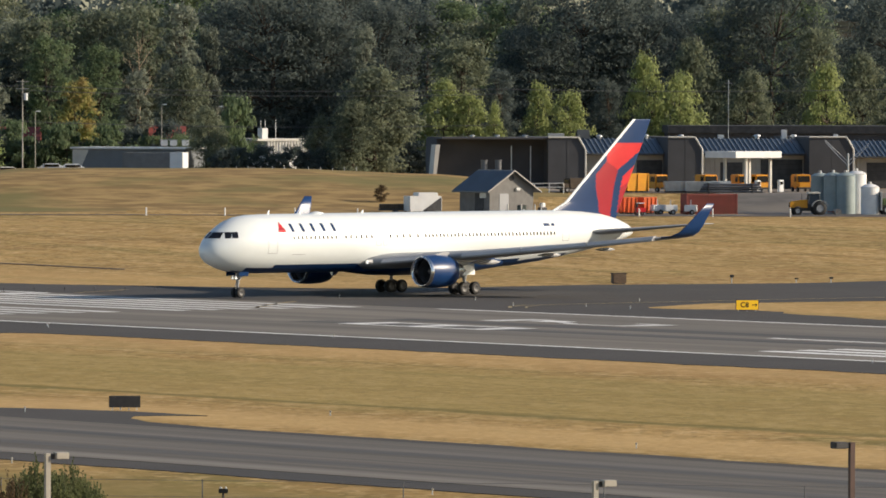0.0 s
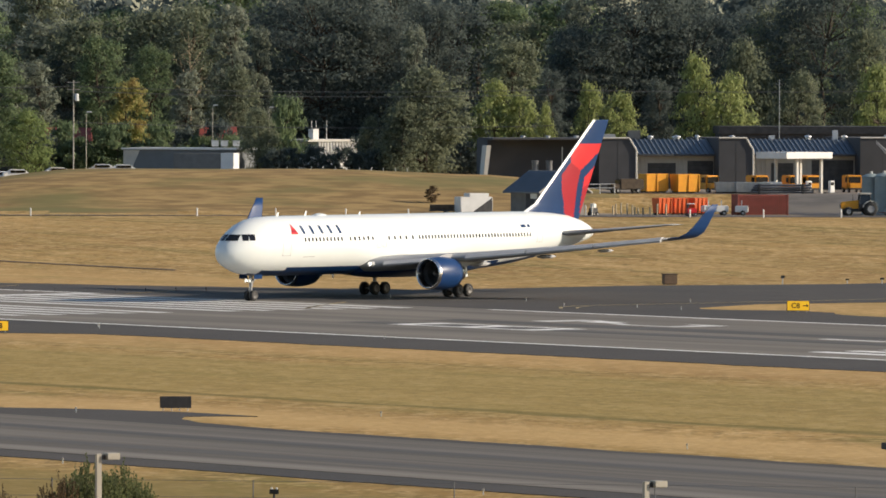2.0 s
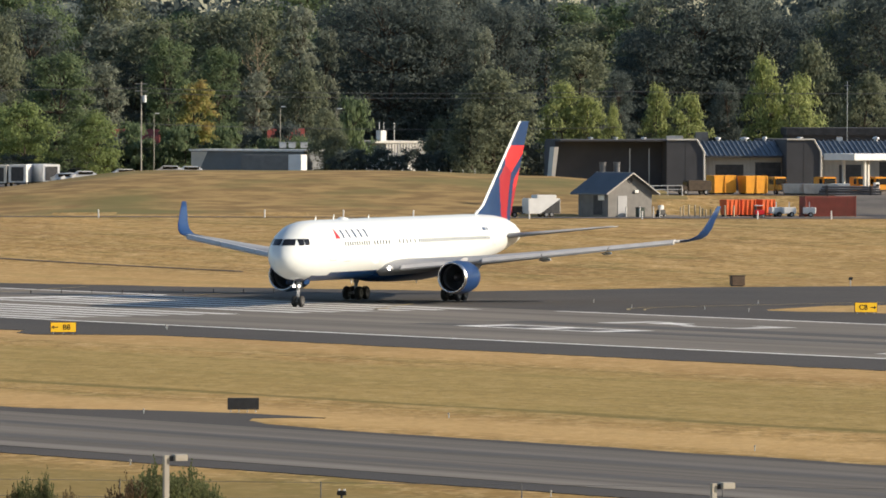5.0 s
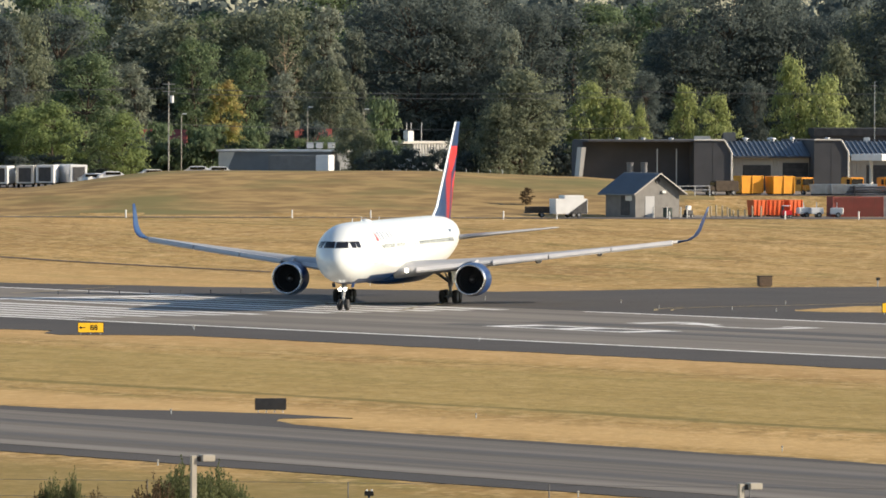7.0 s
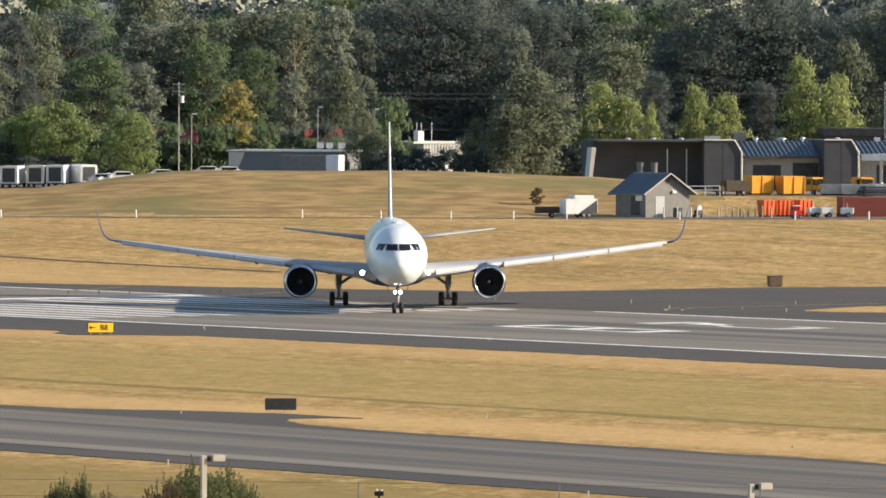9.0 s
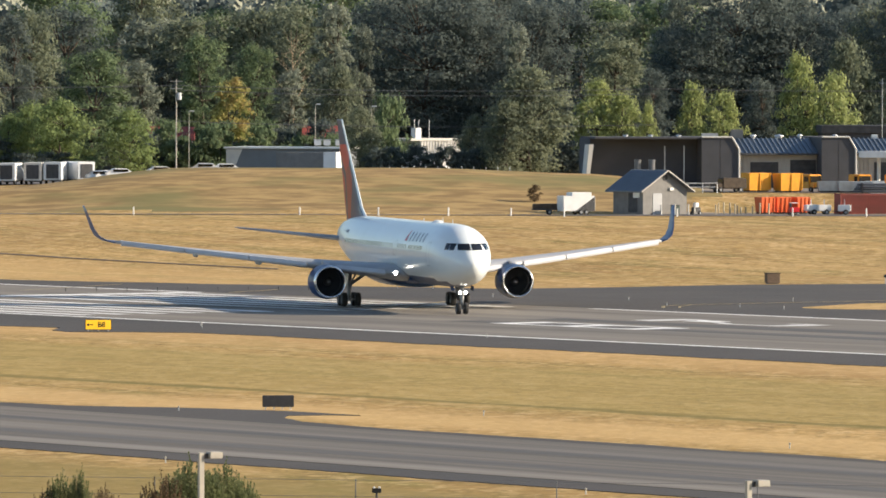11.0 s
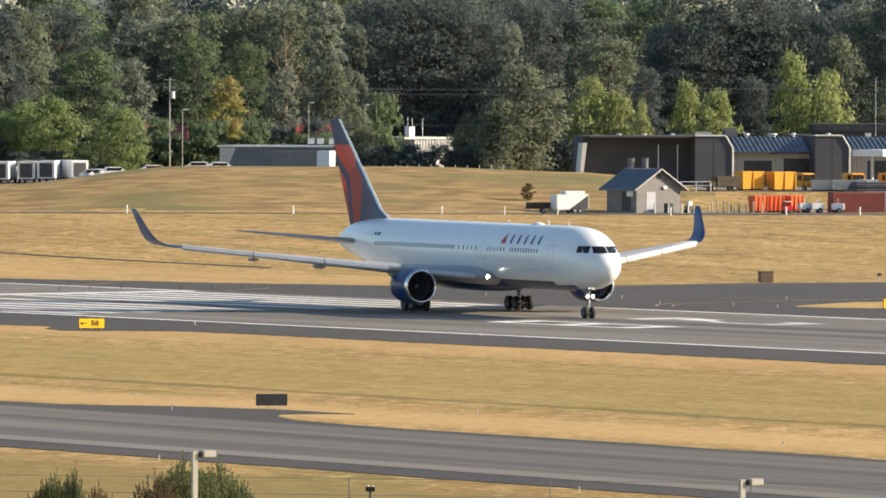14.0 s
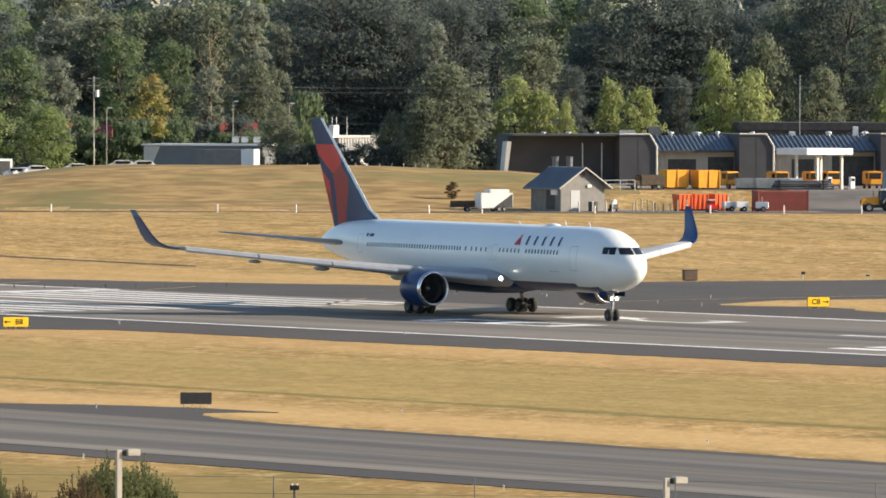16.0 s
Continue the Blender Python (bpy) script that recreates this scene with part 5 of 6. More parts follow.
def works_bay(x0, x1, eave, ridge, doors):
    """A bay set back between blocks: ribbed wall, doors, and a standing-seam roof slope."""
    yb = 3.6
    wall = works_box("wall", x0, x1, yb, 24, -0.6, eave, M["rib_wall"], "ribbed beige wall")
    n = int((x1 - x0) / 0.55)
    rib = None
    for k in range(n):
        x = x0 + 0.2 + (x1 - x0 - 0.4) * k / (n - 1)
        if any(a - 0.2 < x < b + 0.2 for a, b, _ in doors):
            continue
        if rib is None:
            rib = works_box("rib", -0.07, 0.07, yb - 0.09, yb + 0.01, 0, eave - 0.02, M["rib_wall"], parent=wall)
            rib.matrix_basis = pose(x, 0, 0)
        else:
            share("rib", rib, wall, pose(x, 0, 0))
    for a, b, h in doors:
        d = works_box("door", a, b, yb - 0.06, yb + 0.02, 0, h, M["board"], "dark roller door")
        for k in range(1, 6):
            works_box("slat", a, b, yb - 0.085, yb - 0.058, h * k / 6 - 0.03, h * k / 6 + 0.03, M["dark"], parent=d)
    bm = bmesh.new()
    rings(bm, [[(x, 2.4, eave - 0.15), (x, 2.4, eave + 0.05), (x, 9.0, ridge), (x, 9.0, ridge - 0.3)] for x in (x0, x1)])
    bmesh.ops.recalc_face_normals(bm, faces=bm.faces)
    roof = part("roof", bm, M["roof_metal"], works, "blue standing-seam roof slope")
    seam = None
    n = int((x1 - x0) / 0.62)
    for k in range(n):
        x = x0 + 0.15 + (x1 - x0 - 0.3) * k / (n - 1)
        if seam is None:
            bm = bmesh.new()
            rings(bm, [[(s, 2.35, eave + 0.04), (s, 9.0, ridge), (s, 9.0, ridge + 0.16), (s, 2.35, eave + 0.2)] for s in (-0.06, 0.06)])
            bmesh.ops.recalc_face_normals(bm, faces=bm.faces)
            seam = part("seam", bm, M["roof_metal"], roof)
            seam.matrix_basis = pose(x, 0, 0)
        else:
            share("seam", seam, roof, pose(x, 0, 0))
    works_box("gutter", x0, x1, 2.25, 2.42, eave - 0.2, eave + 0.02, M["board"], parent=roof)


TOPZ = 11.45 - BZ
works_box("wall", 20.6, 35.0, 3.9, 13, -0.6, TOPZ - 0.25, M["panel_wall"], "dark grey precast wall of the recess")
works_box("roof", 20.8, 35.2, 0.6, 13.2, TOPZ - 0.24, TOPZ, M["panel_wall"], "flat roof with a dark overhang")
bm = bmesh.new()
rings(bm, [[(19.4, 0.8, -0.6), (19.8, 0.8, -0.6), (20.6, 0.8, TOPZ - 1.0), (20.0, 0.8, TOPZ - 1.0)], [(19.4, 4.5, -0.6), (19.8, 4.5, -0.6), (20.6, 4.5, TOPZ - 1.0), (20.0, 4.5, TOPZ - 1.0)]])
bmesh.ops.recalc_face_normals(bm, faces=bm.faces)
part("end_wall", bm, M["light_wall"], works, "pale battered end wall")
for x in (30.6, 33.2):
    works_box("pipe", x, x + 0.14, 3.78, 3.92, 0, TOPZ - 1.2, M["steel"])
works_block(35.0, 40.0, TOPZ)
works_bay(40.0, 51.2, 4.75, 6.75, ((42.2, 46.0, 3.6), (47.6, 51.1, 3.9)))
works_block(51.2, 55.8, TOPZ + 0.05)
works_bay(55.8, 70.4, 4.75, 6.75, ((59.0, 62.0, 3.6), (64.5, 70.2, 4.0)))
works_block(70.4, 76.4, TOPZ + 0.1)
works_bay(76.4, 96.0, 4.4, 6.5, ((79.0, 83.0, 3.6), (86, 90, 3.6)))
for k, (x, w, h, m) in enumerate(((29.2, 0.8, 0.3, "steel"), (33.0, 0.8, 0.3, "steel"), (25.8, 0.8, 0.3, "steel"), (37.2, 2.2, 0.5, "light_wall"), (41.4, 1.7, 1.25, "block"), (43.6, 0.9, 0.6, "steel"),
                                  (47.2, 1.3, 0.6, "steel"), (50.0, 0.7, 0.7, "steel"), (54.2, 0.8, 0.4, "steel"), (60.2, 0.8, 0.6, "white_box"), (65.2, 1.0, 0.7, "steel"), (68.9, 0.7, 1.3, "white_box"), (70.2, 0.9, 0.7, "steel"), (76.0, 0.6, 0.7, "white_box"))):
    spot = works.matrix_basis @ Vector((x, 6.5 + (3.0 if 40 < x < 51 or x > 56 else 0), TOPZ if not (40 < x < 51 or x > 56) else 6.7))
    th = empty("roof_vent", Matrix.Translation(spot), "small metal ventilator on the flat roof", "vent", "roof vents")
    bm = bmesh.new()
    if m == "steel":
        lathe(bm, [(-0.1, w * 0.3), (h * 0.5, w * 0.3), (h * 0.55, w * 0.5), (h * 0.8, w * 0.45), (h, 0.02)], "z", 14)
    else:
        box(bm, -w / 2, w / 2, -0.6, 0.6, -0.1, h, bevel=0.04)
    part("housing", bm, M[m], th)
    bm = bmesh.new()
    box(bm, -w * 0.4, w * 0.4, -0.45, 0.45, -0.16, -0.05)
    part("curb", bm, M["board"], th)

# flat-roofed hall behind
hall = empty("rear_hall", pose(0, 1054, 4.4), "flat-roofed dark hall behind the maintenance building", "building")
bm = bmesh.new()
box(bm, 53.6, 108, 0, 18, -0.5, 7.4)
part("wall", bm, M["panel_wall"], hall)
bm = bmesh.new()
box(bm, 53.3, 108.3, -0.4, 18.4, 7.402, 8.45)
part("parapet", bm, M["board"], hall, "dark parapet band")
for x, h in ((61.3, 15.0), (84.0, 14.0)):
    th = empty("radio_mast", pose(x, 1046, 4.4), "thin grey radio mast", "mast", "radio masts")
    bm = bmesh.new()
    tube(bm, (0, 0, 0), (0, 0, h), 0.06, 0.04, n=6)
    part("pole", bm, M["steel"], th)
    bm = bmesh.new()
    tube(bm, (-0.5, 0, h - 0.6), (0.5, 0, h - 0.6), 0.03, n=6)
    part("crossarm", bm, M["steel"], th)

# fuel canopy
can = empty("fuel_canopy", put(57.9, 972, 38), "white flat fuel canopy on slim posts", "canopy")
bm = bmesh.new()
box(bm, 0, 8.0, 0, 6.0, 4.55, 5.4, bevel=0.04)
part("roof", bm, M["white_box"], can, "white fascia roof")
for x, y in ((2.6, 0.9), (6.8, 0.9), (2.6, 5.0), (6.8, 5.0)):
    bm = bmesh.new()
    box(bm, x - 0.16, x + 0.16, y - 0.16, y + 0.16, 0, 4.56)
    part("post", bm, M["light_wall"], can)
for x, y in ((60.9, 974), (64.0, 976)):
    th = empty("fuel_pump", put(x, y, 30), "white fuel pump on a kerb", "pump", "fuel pumps")
    bm = bmesh.new()
    box(bm, -0.35, 0.35, -0.25, 0.25, 0.15, 1.7, bevel=0.05)
    part("body", bm, M["white_box"], th)
    bm = bmesh.new()
    box(bm, -0.9, 0.9, -0.5, 0.5, 0, 0.15, bevel=0.03)
    part("kerb", bm, M["block"], th)
    bm = bmesh.new()
    box(bm, -0.25, 0.25, -0.27, -0.24, 1.1, 1.5)
    part("display", bm, M["black"], th)

# trucks and machines on the upper yard
def van(x, y, turn, mat, label, tall=2.3, name="van"):
    return vehicle(name, x, y, turn, (("body", -2.2, 1.1, -0.95, 0.95, 0.5, tall, mat, 0.12), ("bonnet", 1.09, 2.2, -0.92, 0.92, 0.5, 1.25, mat, 0.12), ("windscreen", 1.05, 1.18, -0.8, 0.8, 1.3, tall - 0.2, M["black"], 0.02),
                                      ("side_window", -0.2, 0.85, -0.965, -0.945, 1.35, tall - 0.25, M["black"], 0), ("bumper", 2.2, 2.3, -0.9, 0.9, 0.45, 0.65, M["board"], 0.02)),
                   ((-1.4, -0.85), (1.4, -0.85), (-1.4, 0.85), (1.4, 0.85)), 0.37, label, "van", "parked yard vans")


for x, y, t in ((59.6, 985, -75), (61.8, 985, -70), (67.3, 984, -80), (48.2, 980, -60), (55.0, 984, -70)):
    van(x, y, t, M["amber"], "amber airport service van with dark windows")
van(37.0, 968.5, 200, M["bark"], "old dark brown pickup van", 1.9)
for x, y, t, m in ((51.0, 974, 4, "steel"), (53.6, 973, 2, "steel")):
    skip(x, y, t, 4.5, 2.0, 1.5, M[m], "long grey steel skip", "long_skip", "skip", "grey skips", 8)
skip(56.2, 973.5, 0, 2.4, 1.6, 1.55, M["white_box"], "white steel tool chest", "tool_chest", "box", "", 4)
th = empty("pipe_stack", put(57.0, 968.6, 2), "stack of grey steel pipes beside the yard", "pipes")
for k in range(4):
    bm = bmesh.new()
    tube(bm, (-4.0 + 0.2 * k, 0.3 * (k % 2), 0.25 + 0.3 * k), (4.2 - 0.1 * k, 0.3 * (k % 2), 0.25 + 0.3 * k), 0.14, n=8)
    part("pipe", bm, M["stack"], th)
for k in (-1, 1):
    bm = bmesh.new()
    box(bm, k * 2.8 - 0.1, k * 2.8 + 0.1, -0.3, 0.6, 0, 1.35)
    part("rack", bm, M["board"], th)
th = empty("yard_barrier", put(31.5, 966, 0), "white tubular steel barrier rail by the yard", "rail")
for z in (0.55, 1.05):
    bm = bmesh.new()
    tube(bm, (-3.5, 0, z), (4.0, 0, z + 0.1), 0.06, n=6)
    part("rail", bm, M["white_box"], th)
for k in range(5):
    bm = bmesh.new()
    tube(bm, (-3.5 + 1.87 * k, 0, -0.3), (-3.5 + 1.87 * k, 0, 1.1), 0.06, n=6)
    part("upright", bm, M["white_box"], th)


# ---- beyond the bank: sheds, trailers, cars ----
low = empty("long_low_building", pose(-22.3, 1062, 4.6, 0, 0, -18), "long low grey building with a white roof edge", "building")
bm = bmesh.new()
box(bm, -8.4, 8.4, 0, 10, -0.3, 4.7)
part("wall", bm, material("blue_grey_wall", (0.17, 0.185, 0.20), 0.7, second=(0.145, 0.16, 0.175), scale=0.6), low)
bm = bmesh.new()
box(bm, -8.7, 8.6, -0.35, 10.3, 4.702, 4.95, bevel=0.03)
part("roof", bm, M["white_box"], low, "white roof edge")
# sunlight on the left end, put in as a paler slanting piece
bm = bmesh.new()
rings(bm, [[(-8.42, y, 0.4), (-7.9, y, 0.4), (-6.0, y, 4.6), (-8.42, y, 4.6)] for y in (-0.06, -0.01)])
bmesh.ops.recalc_face_normals(bm, faces=bm.faces)
part("end_panel", bm, M["light_wall"], low, "pale slanting panel for the sunlit end")
for k in range(5):
    bm = bmesh.new()
    box(bm, -7.2 + 3.2 * k, -5.2 + 3.2 * k, -0.04, 0.02, 0.6, 1.7)
    part("window", bm, M["black"], low, "dark window")
for x in (4.9, 6.2, 7.9):
    th = empty("roof_vent", pose(-22.3 + x, 1066, 9.75), "small white ventilator on a flat roof", "vent", "roof vents")
    bm = bmesh.new()
    box(bm, -0.5, 0.5, -0.5, 0.5, 0, 0.75, bevel=0.08)
    part("housing", bm, M["white_box"], th)
    bm = bmesh.new()
    box(bm, -0.6, 0.6, -0.6, 0.6, 0.752, 0.85, bevel=0.02)
    part("cap", bm, M["steel"], th)
far = empty("white_clad_building", pose(0.6, 1078, 4.8, 0, 0, 38), "white ribbed-clad flat building with a rooftop box", "building")
bm = bmesh.new()
box(bm, -4.5, 4.3, 0, 9, -0.3, 5.6)
part("wall", bm, M["white_box"], far)
r0 = None
for k in range(17):
    if r0 is None:
        bm = bmesh.new()
        box(bm, -0.1, 0.1, -0.14, 0.01, 3.9, 5.55)
        r0 = part("fin", bm, M["light_wall"], far)
        r0.matrix_basis = pose(-4.3, 0, 0)
    else:
        share("fin", r0, far, pose(-4.3 + 8.4 * k / 16, 0, 0))
bm = bmesh.new()
box(bm, -6.5, 4.6, -0.3, 9.3, 5.602, 5.9)
part("roof", bm, M["light_wall"], far)
bm = bmesh.new()
box(bm, -4.9, -3.9, 0.5, 1.6, 5.902, 7.4)
part("rooftop_box", bm, M["white_box"], far)
for x in (-4.8, -4.0, -2.1):
    bm = bmesh.new()
    tube(bm, (x, 1, 5.9), (x, 1, 8.6), 0.06, n=6)
    part("aerial", bm, M["steel"], far)

for x, y, m, t in ((-58.4, 1021, "white_box", 84), (-55.0, 1022, "light_wall", 86), (-52.2, 1022, "white_box", 84), (-49.2, 1023.5, "white_box", 112), (-61.9, 1022, "white_box", 86)):
    th = empty("box_truck", put(x, y, t), "white box truck parked with its rear door showing", "truck", "parked box trucks")
    for n, x0, x1, y0, y1, z0, z1, mat, bv in (("cargo_box", -3.2, 3.0, -1.22, 1.22, 0.62, 3.0, M[m], 0.05), ("cab", 3.05, 4.8, -1.1, 1.1, 0.55, 2.4, M[m], 0.15), ("chassis", -3.0, 4.6, -0.5, 0.5, 0.4, 0.62, M["board"], 0),
                                               ("rear_door", -3.26, -3.2, -0.85, 0.85, 0.8, 2.7, M["board"], 0), ("tail_step", -3.5, -3.2, -1.1, 1.1, 0.6, 0.72, M["steel"], 0)):
        bm = bmesh.new()
        box(bm, x0, x1, y0, y1, z0, z1, bevel=bv)
        part(n, bm, mat, th)
    wheels_on(th, ((-2.0, -1.0), (-2.0, 1.0), (3.8, -1.0), (3.8, 1.0)), 0.48, 0.28)
for x, y, t, m in ((-44.8, 1019, 20, "white_box"), (-43.0, 1016.5, 10, "white_box"), (-38.8, 1033, 5, "white_box"), (-31.4, 1014, 0, "white_box"), (-28.6, 1014.5, 4, "white_box"), (-37.6, 1017, 12, "light_wall"), (-45.8, 1018.6, 8, "steel")):
    th = empty("parked_car", put(x, y, t), "white parked car behind the grassy bank", "car", "parked cars")
    bm = bmesh.new()
    o = [(-2.2, 0.35), (2.15, 0.35), (2.2, 0.8), (1.3, 0.95), (0.6, 1.45), (-1.2, 1.47), (-1.9, 1.0), (-2.25, 0.9)]
    rings(bm, [[(a, yy * (0.82 if b > 1.2 else 1.0), b) for a, b in o] for yy in (-0.87, 0.87)])
    bmesh.ops.recalc_face_normals(bm, faces=bm.faces)
    part("body", bm, M[m], th)
    bm = bmesh.new()
    box(bm, -1.3, 0.75, -0.885, 0.885, 0.98, 1.36, bevel=0.05)
    part("glazing", bm, M["black"], th)
    wheels_on(th, ((-1.35, -0.8), (1.35, -0.8), (-1.35, 0.8), (1.35, 0.8)), 0.32, 0.2)
th = empty("semi_trailer", put(-18.8, 1042, -18), "grey semi-trailer with a white front end", "trailer")
for n, x0, x1, z0, z1, mat in (("cargo_box", -3.8, 3.1, 1.1, 3.9, M["block"]), ("front_end", 3.12, 5.0, 1.3, 3.95, M["white_box"])):
    bm = bmesh.new()
    box(bm, x0, x1, -1.25, 1.25, z0, z1, bevel=0.05)
    part(n, bm, mat, th)
wheels_on(th, ((-3.0, -1.1), (-1.9, -1.1), (-3.0, 1.1), (-1.9, 1.1), (4.0, -1.1), (4.0, 1.1)), 0.5, 0.3)
for k in range(11):
    x = -7.0 + 1.65 * k
    post(x, 1034, 2.2, 0.05, M["steel"], "steel fence post behind the bank", "fence posts", "fence_post")
for x, y, w, z in ((-39.5, 1092, 3.4, 5.6), (-17.5, 1096, 2.4, 5.8)):
    th = empty("house", pose(x, y, 4.6), "low house with a red-brown gable roof among trees", "house")
    bm = bmesh.new()
    box(bm, -w, w, 0, 6, -0.5, z)
    part("wall", bm, M["block"], th)
    bm = bmesh.new()
    rings(bm, [[(a, -0.4, z), (a, 3, z + 2.0), (a, 6.4, z)] for a in (-w - 0.3, w + 0.3)])
    bmesh.ops.recalc_face_normals(bm, faces=bm.faces)
    part("roof", bm, material("terracotta_roof", (0.26, 0.055, 0.04), 0.7, second=(0.19, 0.045, 0.035), scale=1.5) if x < -30 else bpy.data.materials["terracotta_roof"], th, "red-brown roof")


# ---- poles and wires ----
def street_pole(x, y, h, mat, label, head):
    th = empty("street_lamp" if head == "lamp" else "utility_pole", put(x, y), label, "pole", "roadside poles")
    bm = bmesh.new()
    tube(bm, (0, 0, 0), (0, 0, h), 0.11 if head != "lamp" else 0.07, 0.08 if head != "lamp" else 0.05, n=8)
    part("pole", bm, mat, th)
    if head == "lamp":
        bm = bmesh.new()
        tube(bm, (0, 0, h - 0.1), (0.3, 0, h), 0.05, n=6)
        part("arm", bm, mat, th)
        bm = bmesh.new()
        box(bm, 0.1, 0.75, -0.15, 0.15, h - 0.05, h + 0.13, bevel=0.03)
        part("head", bm, M["white_box"], th, "pale lamp head")
    else:
        for dz in (0.3, 1.3):
            bm = bmesh.new()
            box(bm, -0.9, 0.9, -0.06, 0.06, h - dz - 0.06, h - dz + 0.06)
            part("crossarm", bm, mat, th)
        bm = bmesh.new()
        tube(bm, (0.45, -0.1, h - 2.9), (0.45, -0.1, h - 1.9), 0.28, n=12)
        part("transformer", bm, M["white_box"], th, "pale drum transformer")


street_pole(-36.95, 1052, 14.1, M["pole"], "grey wooden utility pole with a transformer", "utility")
street_pole(-35.5, 1062, 9.6, M["pole"], "grey street lamp among trees", "lamp")
street_pole(-18.0, 1080, 10.6, M["pole"], "grey street lamp among trees", "lamp")
street_pole(-9.9, 1075, 10.3, M["pole"], "grey street lamp among trees", "lamp")
for y, z0, z1, xa, xb in ((1051.8, 18.3, 18.2, -92, -37), (1051.8, 18.2, 17.9, -37, 30), (1051.8, 17.9, 18.8, 30, 108), (1052.4, 17.55, 17.2, -37, 30), (1051.8, 13.2, 12.9, -37, 30)):
    cu = bpy.data.curves.new("cable", "CURVE")
    cu.dimensions, cu.bevel_depth, cu.bevel_resolution = "3D", 0.042, 1
    sp = cu.splines.new("POLY")
    sp.points.add(12)
    for k in range(13):
        a = k / 12
        sp.points[k].co = (xa + (xb - xa) * a, y, z0 + (z1 - z0) * a - 1.6 * a * (1 - a) * abs(xb - xa) / 50, 1)
    me = bpy.data.meshes.new_from_object(bpy.data.objects.new("tmp", cu))
    me.materials.append(M["wire"])
    tagged(new("overhead_cable", me), "thin overhead power cable before the trees", "cable", "overhead cables")


# ---- trees ----
rng = np.random.default_rng(7)


def leaf_cloud(centres, radii, per, size, droop=0.0):
    """Many small bent leaf sprays round the clump centres; returns vertices and faces."""
    vs, fs = [], []
    for (c, r) in zip(centres, radii):
        n = per
        d = rng.normal(size=(n, 3))
        d /= np.linalg.norm(d, axis=1)[:, None]
        d[:, 2] = np.abs(d[:, 2]) * 0.9 + d[:, 2] * 0.1 - droop
        rad = r * rng.uniform(0.35, 1.22, n)[:, None]
        p = np.asarray(c) + d * rad * np.array([1, 1, 0.85])
        a = rng.normal(size=(n, 3))
        u = np.cross(d, a)
        u /= np.linalg.norm(u, axis=1)[:, None] + 1e-9
        w = np.cross(d, u) + 0.55 * d * rng.uniform(-1, 1, (n, 1))
        s = size * rng.uniform(0.55, 1.3, n)[:, None]
        k = len(vs)
        quad = np.stack([p - u * s * 0.45, p + w * s * 0.75, p + u * s * 0.5, p - w * s * 0.7], 1).reshape(-1, 3)
        vs.extend(quad.tolist())
        fs.extend([(k + 4 * i, k + 4 * i + 1, k + 4 * i + 2, k + 4 * i + 3) for i in range(n)])
    return vs, fs


def tree_proto(shape, h, w, mat, clumps, per, size, label, bare=0.14):
    """A tree of height h and crown width w; shape: round, tall, cone or wide."""
    th = empty("tree", pose(0, 0, -50), label, "tree")
    bm = bmesh.new()
    bends = [Vector((0, 0, -0.4))]
    for k in range(1, 6):
        bends.append(Vector((rng.normal() * 0.02 * h, rng.normal() * 0.02 * h, h * 0.86 * k / 5)))
    r0 = h * 0.017 + 0.06
    for k, (a, b) in enumerate(zip(bends, bends[1:])):
        tube(bm, a, b, r0 * (1 - k / 5.6), r0 * (1 - (k + 1) / 5.6), n=7)
    cs, rs = [], []
    for k in range(clumps):
        t = (k + rng.uniform(0, 1)) / clumps
        z = bare + (0.95 - bare) * t
        env = {"round": math.sqrt(max(0.05, 1 - (2 * t - 0.95) ** 2)), "tall": 0.55 + 0.75 * math.sin(math.pi * min(1, t * 0.9 + 0.12)) * 0.6, "cone": 1.08 - t, "wide": 0.75 + 0.45 * math.sin(math.pi * t)}[shape]
        env *= rng.uniform(0.8, 1.12)
        a = rng.uniform(0, 2 * math.pi)
        q = math.sqrt(rng.uniform(0.1, 1)) * env * w / 2
        cr = w * rng.uniform(0.12, 0.215) * (1.0 if shape != "cone" else 0.8 * (1.15 - t))
        cs.append((q * math.cos(a) * 0.86, q * math.sin(a) * 0.86, z * h))
        rs.append(cr)
        if k % 3 == 0:
            base = bends[min(4, 1 + int(t * 4))]
            tube(bm, base, Vector(cs[-1]), r0 * 0.32, r0 * 0.08, n=5, caps=False)
    part("trunk", bm, M["bark"], th, "grey-brown trunk and limbs")
    vs, fs = leaf_cloud(cs, rs, per, size, 0.12 if shape == "cone" else 0.0)
    me = bpy.data.meshes.new("crown")
    me.from_pydata(vs, [], fs)
    me.materials.append(M[mat])
    ob = new("crown", me)
    ob.parent = th
    return th


